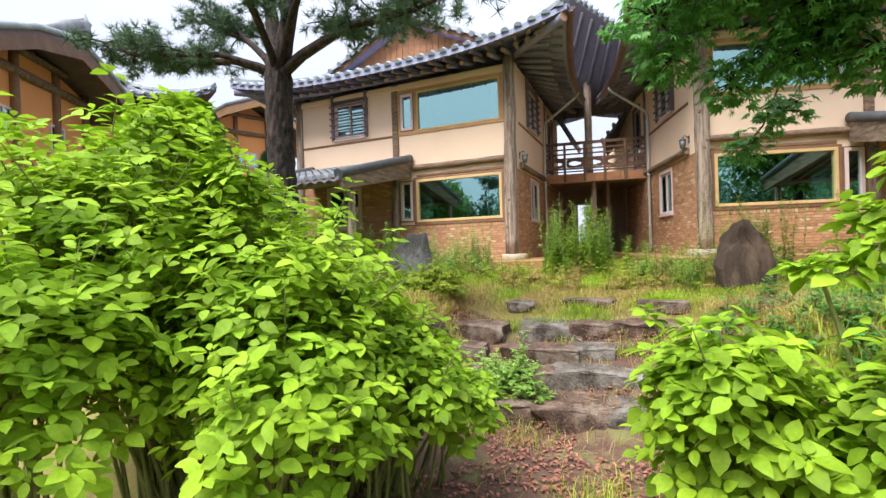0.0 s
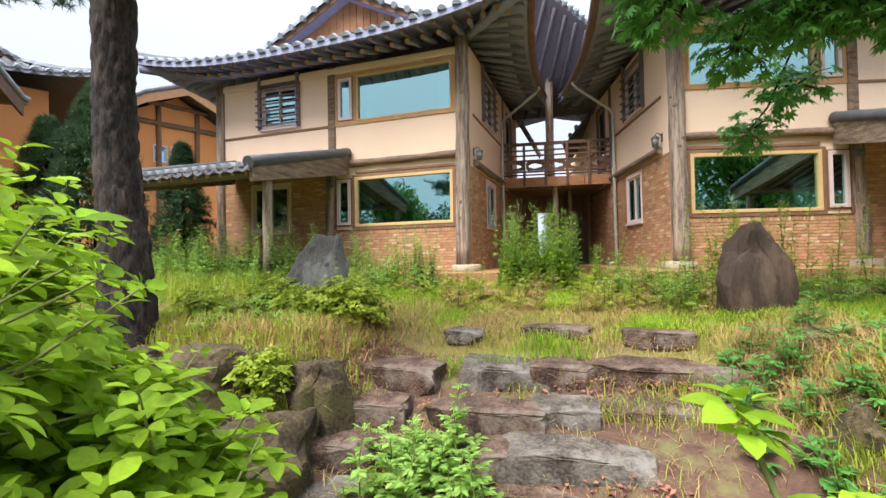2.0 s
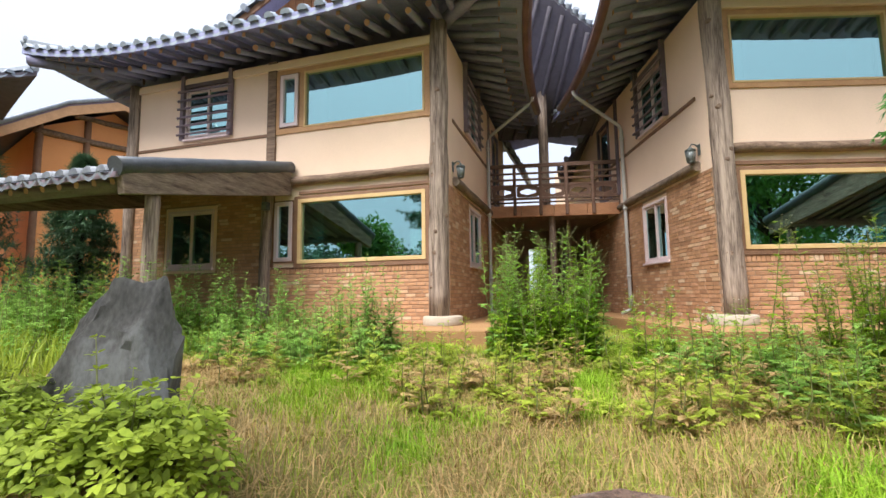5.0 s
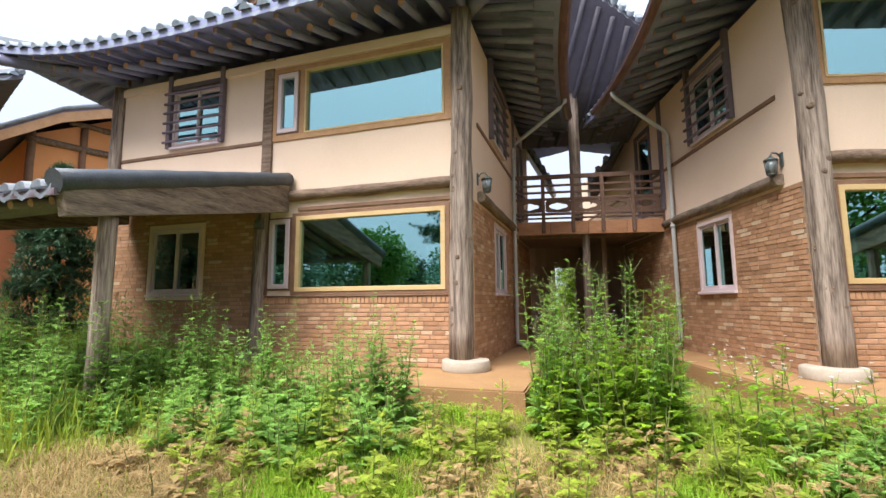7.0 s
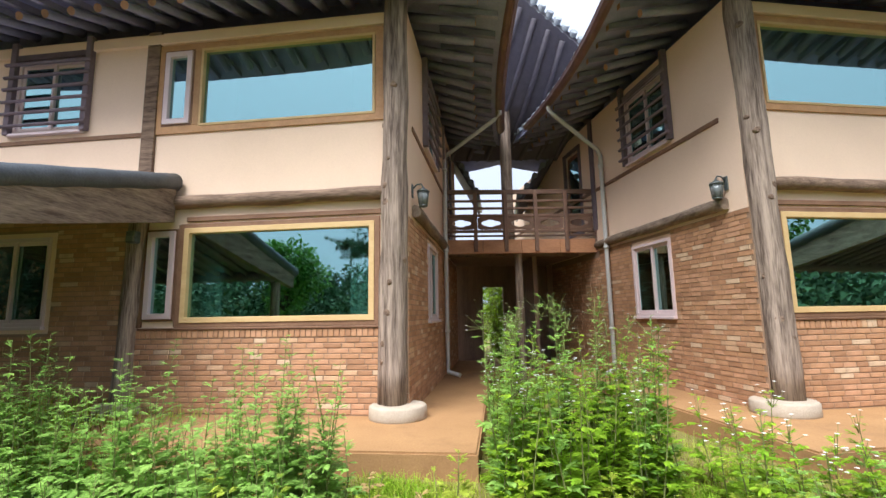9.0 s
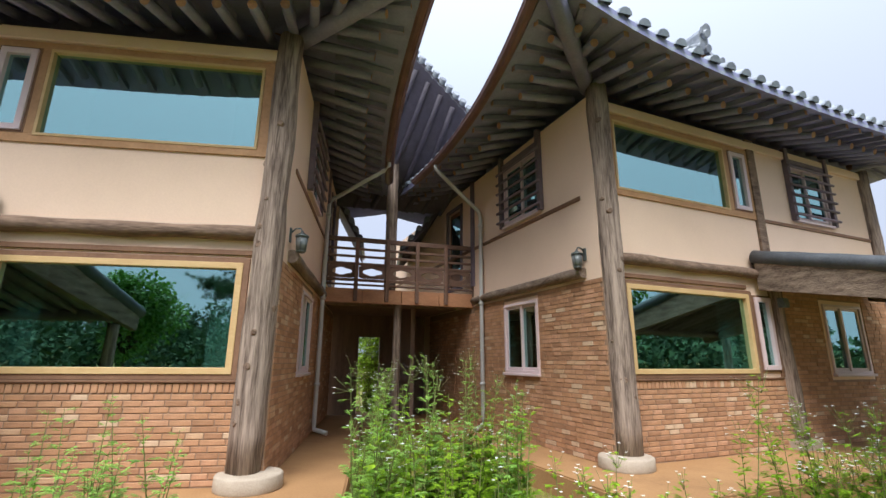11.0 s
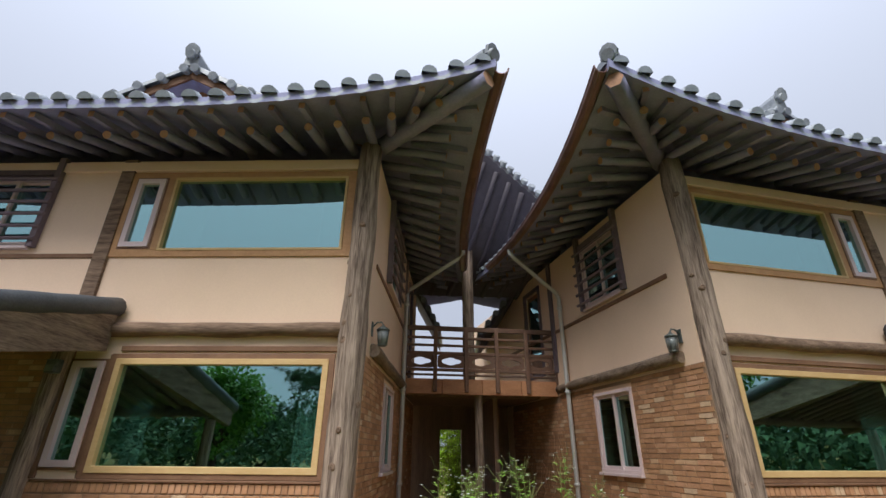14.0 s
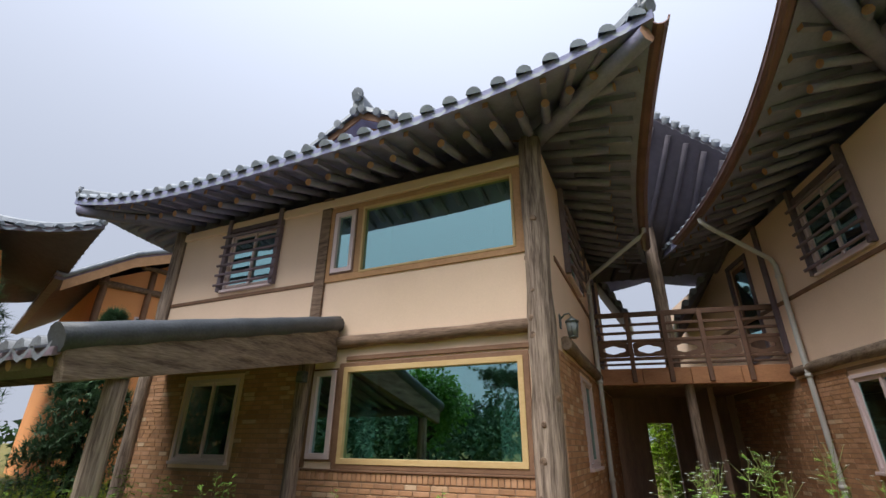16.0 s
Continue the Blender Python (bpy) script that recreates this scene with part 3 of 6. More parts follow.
    # ridges: hips, gable verges and the main ridge, each with an upright end tile
    def ridge(pts, w, h, name="ridge"):
        bm = bmesh.new()
        prev = None
        for i, p in enumerate(pts):
            d = (pts[min(i + 1, len(pts) - 1)] - pts[max(i - 1, 0)])
            d.z = 0
            s = d.normalized().cross(Vector((0, 0, 1))) * w
            ring = [bm.verts.new(p + o) for o in (s, s * 0.9 + Vector((0, 0, h * 0.7)), s * 0.55 + Vector((0, 0, h)), -s * 0.55 + Vector((0, 0, h)), -s * 0.9 + Vector((0, 0, h * 0.7)), -s)]
            if prev:
                for k in range(5):
                    bm.faces.new((prev[k], prev[k + 1], ring[k + 1], ring[k]))
            else:
                bm.faces.new(ring)
            prev = ring
        bm.faces.new(prev)
        return part(name, bm, TILE, body)

    def finial(p, d, s=1.0):
        """A curled upright ridge-end tile."""
        bm = bmesh.new()
        d = Vector((d.x, d.y, 0)).normalized()
        w = d.cross(Vector((0, 0, 1)))
        prof = [(-0.20, 0.0), (-0.25, 0.14), (-0.20, 0.28), (-0.06, 0.37), (0.09, 0.35), (0.22, 0.22), (0.20, 0.0)]
        rings = [[bm.verts.new(p + w * x * s * k + Vector((0, 0, z * s)) + d * dd * s + d * z * 0.25 * s) for x, z in prof] for dd, k in ((0.0, 0.85), (0.04, 1.0), (0.10, 0.9))]
        bm.faces.new(rings[0])
        bm.faces.new(rings[2][::-1])
        for r0, r1 in zip(rings, rings[1:]):
            for k in range(7):
                bm.faces.new((r0[k], r0[(k + 1) % 7], r1[(k + 1) % 7], r1[k]))
        part("ridge_end", bm, TILE, body)
        bm = bmesh.new()
        tube(bm, [p - d * 0.10 + Vector((0, 0, 0.04)), p + d * 0.06 + Vector((0, 0, 0.01)), p + d * 0.11 + Vector((0, 0, -0.01))], [0.085, 0.095, 0.085], 9)
        part("lip_tile", bm, TILE, body)

    reach = bg * TD / TW
    for ca in (0, 1):
        for cb in (0, 1):
            pts = [at(abs(ca - reach * t), abs(cb - bg * t), True, 0.03) for t in np.linspace(0.03, 1, 9)]
            ridge(pts, 0.13, 0.17)
            if cb == 0:
                finial(pts[0] + Vector((0, 0, 0.05)), pts[0] - pts[2], 0.52)
    top = up(0.5, 0.5, False)
    rp = [at(0.5, b, False, 0.0) + Vector((0, 0, 0.12 * abs(2 * b - 1) ** 2)) for b in np.linspace(bg - 0.05, 1 - bg + 0.05, 9)]
    ridge(rp, 0.14, 0.34)
    for p, q in ((rp[0], rp[1]),):
        finial(p + Vector((0, 0, 0.20)), p - q, 0.62)
    for b in (bg - 0.03, 1 - bg + 0.03):
        for s in (0, 1):
            pts = [at(lerp(reach * 0.7, 0.5, t) if s == 0 else 1 - lerp(reach * 0.7, 0.5, t), b, False, 0.02) for t in np.linspace(0, 1, 8)]
            ridge(pts, 0.14, 0.15, "verge")
            bm = bmesh.new()
            out = H(0, -0.06 if b < 0.5 else 0.06, 0) - H(0, 0, 0)
            for p, q in zip(pts, pts[1:]):
                vs = [bm.verts.new(x) for x in (p + out, q + out, q + out + Vector((0, 0, -0.17)), p + out + Vector((0, 0, -0.17)))]
                vs2 = [bm.verts.new(x.co - out * 0.6) for x in vs]
                for f in ((0, 1, 2, 3), (4, 5, 6, 7), (0, 1, 5, 4), (3, 2, 6, 7)):
                    bm.faces.new([(vs + vs2)[k] for k in f])
            bmesh.ops.remove_doubles(bm, verts=bm.verts, dist=0.001)
            part("bargeboard", bm, REDWOOD, body)
            bm = bmesh.new()
            run = [pts[0].lerp(pts[-1], k / 9) for k in range(10)]
            for k, q in enumerate(run):
                q = at(lerp(reach * 0.7, 0.49, k / 9) if s == 0 else 1 - lerp(reach * 0.7, 0.49, k / 9), b, False, 0.05)
                tube(bm, [q - out * 2.0, q + out * 1.5, q + out * 3.4 + Vector((0, 0, -0.03))], [0.07, 0.08, 0.085], 8)
            part("verge_tiles", bm, TILE, body, "", "stuff")
    # boarded gables
    for b in (bg + 0.004, 1 - bg - 0.004):
        n = 26
        for k in range(n):
            a0, a1 = lerp(reach, 1 - reach, k / n), lerp(reach, 1 - reach, (k + 0.93) / n)
            bm = bmesh.new()
            p = [at(a0, b, True, -0.1), at(a1, b, True, -0.1), at(a1, b, False, -0.03), at(a0, b, False, -0.03)]
            back = H(0, 0.03 if b < 0.5 else -0.03, 0) - H(0, 0, 0)
            v0, v1 = [bm.verts.new(x) for x in p], [bm.verts.new(x + back) for x in p]
            bm.faces.new(v0)
            bm.faces.new(v1[::-1])
            for i in range(4):
                bm.faces.new((v0[i], v0[(i + 1) % 4], v1[(i + 1) % 4], v1[i]))
            part("gable_board", bm, FASCIA, body)
    if not rafters:
        return at
    # rafters: long round ones, and square flying rafters above them that reach the eave
    def rafter_run(n, edge, inn, skip=0.0):
        for k in range(n):
            t = (k + 0.5) / n
            p, q = edge(t), inn(t)
            d = (q - p)
            d.z = 0
            d.normalize()
            bm = bmesh.new()
            a, c = p + d * 0.42 + Vector((0, 0, -0.22)), q + Vector((0, 0, 0))
            tube(bm, [a, a.lerp(c, 0.5), c], [0.058, 0.066, 0.07], 8, 0.08)
            for f in bm.faces:
                f.material_index = 1 if len(f.verts) > 4 else 0
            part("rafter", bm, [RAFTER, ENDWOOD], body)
            bm = bmesh.new()
            s = d.cross(Vector((0, 0, 1))) * 0.038
            a, c = p + d * 0.10 + Vector((0, 0, -0.10)), p + d * 0.95 + Vector((0, 0, 0.09))
            lo = Vector((0, 0, -0.085))
            vs = [bm.verts.new(x) for x in (a - s, a + s, a + s + lo, a - s + lo, c - s, c + s, c + s + lo, c - s + lo)]
            for f in ((0, 1, 2, 3), (4, 5, 6, 7), (0, 1, 5, 4), (2, 3, 7, 6), (1, 2, 6, 5), (0, 3, 7, 4)):
                bm.faces.new([vs[i] for i in f])
            bm.faces.ensure_lookup_table()
            bm.faces[0].material_index = 1
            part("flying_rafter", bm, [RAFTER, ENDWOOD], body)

    wz = WALLTOP + 0.02 if eave == EAVE else eave - 0.1
    # parallel along the walls; at the corners slightly fanned and let into the hip rafter
    def seat(x, full, over, deep):
        """Where a rafter at x along an eave ends: on the wall plate, or on the hip rafter beyond the corner."""
        e = min(x, full - x)
        if e > 0.22:
            return x, 0.10, wz + 0.2
        k = max(0.0, (0.22 - e) / (over + 0.22)) * 0.72
        inner = 0.22 - k * (over + 0.22)
        return (inner if x < full / 2 else full - inner), 0.10 - k * deep, lerp(wz + 0.2, eave + corner - 0.12, k)

    def front_seat(t):
        x, y, z = seat(plan(lerp(0.03, 0.97, t), 0)[0], W, 1.6, 1.4)
        return H(x, y, z)

    def side_seat(t):
        x, y, z = seat(plan(0, lerp(0.04, 0.96, t))[1], D, 1.3, 1.7)
        return H(y, x, z)

    rafter_run(26, lambda t: at(lerp(0.03, 0.97, t), 0), front_seat)
    rafter_run(21, lambda t: at(0, lerp(0.04, 0.96, t)), side_seat)
    def outer_seat(t):
        x, y, z = seat(plan(1, lerp(0.04, 0.96, t))[1], D, 1.3, 1.7)
        return H(W - y, x, z)

    rafter_run(21, lambda t: at(1, lerp(0.04, 0.96, t)), outer_seat)
    for p in (at(0.0, 0.0), at(1.0, 0.0)):
        bm = bmesh.new()
        c = H(0.1, 0.1, wz + 0.2) if p == at(0.0, 0.0) else H(W - 0.1, 0.1, wz + 0.2)
        d = (c - p).normalized()
        a = p + d * 0.12 + Vector((0, 0, -0.24))
        tube(bm, [a, a.lerp(c, 0.35), c], [0.12, 0.13, 0.13], 6, 0.05)
        for f in bm.faces:
            f.material_index = 1 if len(f.verts) > 4 else 0
        part("hip_rafter", bm, [RAFTER, ENDWOOD], body, "thick corner rafter")
    return at


def post(name, F, a, b, z0, z1, r, parent, material, label="", lean=0.0, wob=0.10):
    bm = bmesh.new()
    n = 14
    tube(bm, [F(a + lean * (1 - i / n), b, lerp(z0, z1, i / n)) for i in range(n + 1)], [r * (1.06 - 0.1 * i / n) for i in range(n + 1)], 14, wob)
    return part(name, bm, material, parent, label)


def log_beam(name, F, a0, a1, b, z, r, parent, label="", material=None):
    bm = bmesh.new()
    n = 16
    pts = [F(lerp(a0, a1, i / n), b, z + 0.006 * math.sin(i * 0.7)) for i in range(n + 1)]
    tube(bm, pts, [r * (0.95 + 0.05 * math.sin(i * 1.1)) for i in range(n + 1)], 10, 0.07)
    return part(name, bm, material or LOGWOOD, parent, label)


def strip(name, F, a0, a1, z0, z1, b0, b1, parent, material, label=""):
    bm = bmesh.new()
    box(bm, F, a0, a1, b0, b1, z0, z1, 0.006)
    return part(name, bm, material, parent, label)


def build_house(x, y, turn, sign, seed):
    H = House(x, y, turn, sign)
    S = H.side()
    h = thing("house", "two-storey brick and ochre plaster house with a swept tiled roof", "house", "twin houses")
    rng = random.Random(seed)
    W1, C1 = (0.43, 3.07, 2.275, 3.545), (3.16, 3.62, 2.30, 3.54)
    W2, C2 = (0.43, 2.975, 5.00, 6.17), (3.075, 3.545, 5.02, 6.17)
    B2, S1 = (4.80, 5.95, 5.07, 6.20), (5.10, 6.30, 2.26, 3.50)
    SB, SS = (1.35, 2.55, 5.02, 6.22), (1.57, 2.66, 2.24, 3.48)
    SD = (4.6, 5.4, 4.1, 6.1)
    f = wall("front_wall", H, WIDE, Z0 - 0.3, WALLTOP, 0.22, [W1, C1, W2, C2, B2, S1], PLASTER, h, "ochre plaster front wall")
    Sx = lambda a, b, z: S(a + 0.22, b, z)
    shift = lambda q: (q[0] - 0.22, q[1] - 0.22, q[2], q[3])
    s = wall("side_wall", Sx, DEEP - 0.22, Z0 - 0.3, WALLTOP, 0.22, [shift(SB), shift(SS), shift(SD)], PLASTER, h, "ochre plaster side wall")
    bm = bmesh.new()
    box(bm, H, WIDE - 0.22, WIDE, 0.22, DEEP, Z0 - 0.3, WALLTOP)
    part("far_wall", bm, PLASTER, h)
    bm = bmesh.new()
    box(bm, H, 0.22, WIDE - 0.22, DEEP - 0.22, DEEP, Z0 - 0.3, WALLTOP)
    part("back_wall", bm, PLASTER, h)
    # added floors and partition; their dark colour stands for the unlit interior
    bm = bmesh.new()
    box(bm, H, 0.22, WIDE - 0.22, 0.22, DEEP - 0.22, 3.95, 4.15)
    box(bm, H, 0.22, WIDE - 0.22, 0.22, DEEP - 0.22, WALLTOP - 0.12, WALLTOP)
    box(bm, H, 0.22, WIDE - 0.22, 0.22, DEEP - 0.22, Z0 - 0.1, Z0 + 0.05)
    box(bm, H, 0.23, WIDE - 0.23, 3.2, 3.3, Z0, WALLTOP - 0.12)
    part("inner_floor", bm, ROOM, h, "floors and partition behind the glass, coloured dark for dim rooms")
    for q in (W1, W2):
        for a0, a1 in ((q[0] + 0.02, q[0] + 0.42), (q[1] - 0.38, q[1] + 0.05)):
            bm = bmesh.new()
            n = 14
            lo = [bm.verts.new(H(lerp(a0, a1, i / n), 0.30 + 0.03 * (i % 2), q[2] - 0.3)) for i in range(n + 1)]
            hi = [bm.verts.new(H(lerp(a0, a1, i / n), 0.30 + 0.03 * (i % 2), q[3] + 0.1)) for i in range(n + 1)]
            for i in range(n):
                bm.faces.new((lo[i], lo[i + 1], hi[i + 1], hi[i])).smooth = True
            part("curtain", bm, CURTAIN, h, "pale folded curtain behind the glass")
    picture_window(H, *W1, h)
    upper = picture_window(H, *W2, h, 0.036, False)
    part("casing", frame_mesh(H, W2[0] - 0.12, C2[1] + 0.11, W2[2] - 0.09, W2[3] + 0.09, 0.115, -0.026, 0.02), CASING, upper, "orange-brown timber casing round both lights")
    strip("mullion", H, W2[1], C2[0], W2[2] + 0.02, W2[3] - 0.02, -0.030, 0.06, upper, CASING)
    strip("jamb", H, C1[1] + 0.002, C1[1] + 0.10, 2.22, 3.66, -0.028, 0.02, h, REDWOOD)
    strip("jamb", H, W1[1] + 0.072, C1[0] - 0.002, 2.22, 3.60, -0.024, 0.02, h, REDWOOD)
    strip("sill_board", H, 0.30, 3.66, 2.185, 2.212, -0.035, 0.02, h, REDWOOD)
    casement(H, *C1, h)
    casement(H, *C2, h)
    sliding(H, *B2, h, None, bars=6)
    sliding(H, *S1, h, None)
    sliding(S, *SB, h, None, bars=6)
    sliding(S, *SS, h, None)
    bm = bmesh.new()
    box(bm, S, SD[0] + 0.02, SD[1] - 0.02, 0.06, 0.10, SD[2] + 0.01, SD[3] - 0.02, 0.004)
    d = part("balcony_door", bm, REDWOOD, h, "brown timber balcony door with a tall pane")
    pane_box("pane", S, SD[0] + 0.14, SD[1] - 0.14, 0.048, SD[2] + 0.5, SD[3] - 0.14, d)
    bm = frame_mesh(S, SD[0] - 0.07, SD[1] + 0.07, SD[2] - 0.02, SD[3] + 0.09, 0.09, -0.03, 0.03)
    part("door_casing", bm, DARKWOOD, d)
    # timbers
    foot = bmesh.new()
    tube(foot, [H(0.12, -0.06, Z0 + k) for k in (-0.02, 0.0, 0.02, 0.135, 0.15, 0.155)], [0.33, 0.345, 0.35, 0.345, 0.33, 0.30], 22, 0.015)
    part("plinth", foot, FOOTSTONE, h, "round pale plinth")
    post("corner_post", H, 0.13, -0.05, Z0 + 0.14, WALLTOP + 0.15, 0.165, h, OLDWOOD, "thick weathered round corner post", lean=0.06)
    for k in range(11):
        z, t = rng.uniform(Z0 + 0.6, 6.0), rng.uniform(-1.3, 1.3)
        lean = 0.06 * (1 - (z - Z0) / 5.4)
        c = H(0.13 + lean + 0.162 * math.sin(t), -0.05 - 0.162 * math.cos(t), z)
        d = H(math.sin(t), -math.cos(t), 0) - H(0, 0, 0)
        bm = bmesh.new()
        r = rng.uniform(0.022, 0.044)
        tube(bm, [c - d * 0.03, c + d * 0.003, c + d * 0.007, c + d * 0.004], [r * 1.5, r, r * 0.6, r * 0.3], 10, 0.16)
        part("knot", bm, LOGWOOD, h)
    post("mid_post", H, 3.74, 0.0, Z0 + 0.13, 4.0, 0.13, h, OLDWOOD, "weathered timber post", lean=0.1)
    eye_bm = bmesh.new()
    box(eye_bm, H, 3.62, 3.76, -0.24, -0.13, 3.34, 3.50, 0.012)
    lamp = thing("floodlight", "small black floodlight fixed to the timber post", "lamp", "floodlights")
    part("housing", eye_bm, IRON, lamp)
    eye_bm = bmesh.new()
    box(eye_bm, H, 3.635, 3.745, -0.25, -0.238, 3.355, 3.43, 0.004)
    part("lens", eye_bm, FROST, lamp, "milky glass front")
    strip("mid_plinth", H, 3.55, 4.05, Z0 - 0.02, Z0 + 0.14, -0.22, 0.02, h, FOOTSTONE)
    strip("upper_post", H, 3.62, 3.82, 4.0, WALLTOP, -0.05, 0.03, h, LOGWOOD)
    post("corner_post", H, WIDE - 0.05, -0.02, Z0, WALLTOP, 0.13, h, OLDWOOD, "weathered round corner post")
    log_beam("log_beam", H, 0.28, 3.62, -0.05, 3.90, 0.092, h, "weathered log rail")
    strip("head_rail", H, 0.30, 3.05, 3.635, 3.70, -0.03, 0.02, h, REDWOOD)
    strip("belt", H, 3.84, WIDE - 0.15, 4.90, 4.965, -0.02, 0.02, h, REDWOOD)
    strip("top_plate", H, 0.28, WIDE - 0.15, 6.28, 6.43, -0.055, 0.02, h, PLASTER)
    strip("belt", S, 0.32, DEEP, 4.86, 4.93, -0.02, 0.02, h, REDWOOD)
    log_beam("log_beam", S, 0.30, 3.9, -0.05, 3.72, 0.088, h, "weathered log rail", LOGWOOD_DEEP)
    strip("side_jamb", S, 3.9, 4.05, 4.05, WALLTOP, -0.04, 0.02, h, DARKWOOD)
    # bricks: the nearest panel one by one, the rest joined
    panel = brickwork(H, 0.28, 3.70, Z0 + 0.01, 2.075, [], 0.012, rng)
    meshes = {}
    for a, z, ln in panel:
        k = round(ln * 50)
        if k not in meshes:
            meshes[k] = unit_brick("brick", ln, 0.07, COURSE - 0.012)
        late.append((meshes[k], H(a, 0.022 + rng.uniform(-0.003, 0.003), z), turn, f))
    sold = unit_brick("brick", 0.063, 0.07, 0.10)
    n = 46
    for i in range(n):
        late.append((sold, H(lerp(0.32, 3.66, i / (n - 1)), 0.018, 2.13), turn, f))
    holes = [(S1[0] - 0.08, S1[1] + 0.08, S1[2] - 0.1, S1[3] + 0.07)]
    rest = brickwork(H, 3.86, WIDE - 0.15, Z0, 4.0, holes, 0.012, rng)
    joined_bricks("brickwork", H, rest, f)
    holes = [(SS[0] - 0.02, SS[1] + 0.02, SS[2] - 0.06, 3.62)]
    rest = brickwork(S, -0.02, 3.9, Z0, 3.60, holes, 0.012, rng) + brickwork(S, 3.9, DEEP, Z0, 3.5, [], 0.012, rng)
    joined_bricks("brickwork", S, rest, s)
    bm = bmesh.new()
    box(bm, H, 0.22, 3.72, -0.005, 0.01, Z0, 2.183)
    part("mortar_bed", bm, MORTAR, f)
    M = lambda a, b, z: H(a + 3.82, b - 0.005, z)
    wall("mortar_bed", M, WIDE - 3.95, Z0, 4.0, 0.01, [(S1[0] - 3.9, S1[1] - 3.74, S1[2] - 0.1, S1[3] + 0.07)], MORTAR, f)
    N = lambda a, b, z: S(a - 0.03, b - 0.005, z)
    wall("mortar_bed", N, DEEP, Z0, 3.60, 0.01, [(SS[0] + 0.01, SS[1] + 0.05, SS[2] - 0.06, 3.55)], MORTAR, s)
    lantern(S, 0.30, 3.92, h)
    roof(H, h)
    # porch slab
    v0, a0 = -1.42, -0.90
    bm = bmesh.new()
    ring = [(a0, v0), (WIDE + 0.3, v0), (WIDE + 0.3, 0.05), (0.1, 0.05), (0.1, DEEP), (a0, DEEP)]
    lo, hi = [bm.verts.new(H(u, v, Z0 - 0.6)) for u, v in ring], [bm.verts.new(H(u, v, Z0)) for u, v in ring]
    bm.faces.new(hi)
    bm.faces.new(lo[::-1])
    for i in range(6):
        bm.faces.new((lo[i], lo[(i + 1) % 6], hi[(i + 1) % 6], hi[i]))
    bmesh.ops.bevel(bm, geom=[e for e in bm.edges if e.verts[0].co.z > Z0 - 0.01 and e.verts[1].co.z > Z0 - 0.01], offset=0.02, segments=2, affect="EDGES")
    tagged(part("porch", bm, CONCRETE, None, "ochre screed porch slab with a worn edge"), "", "porch", "", "structure")
    return H, h


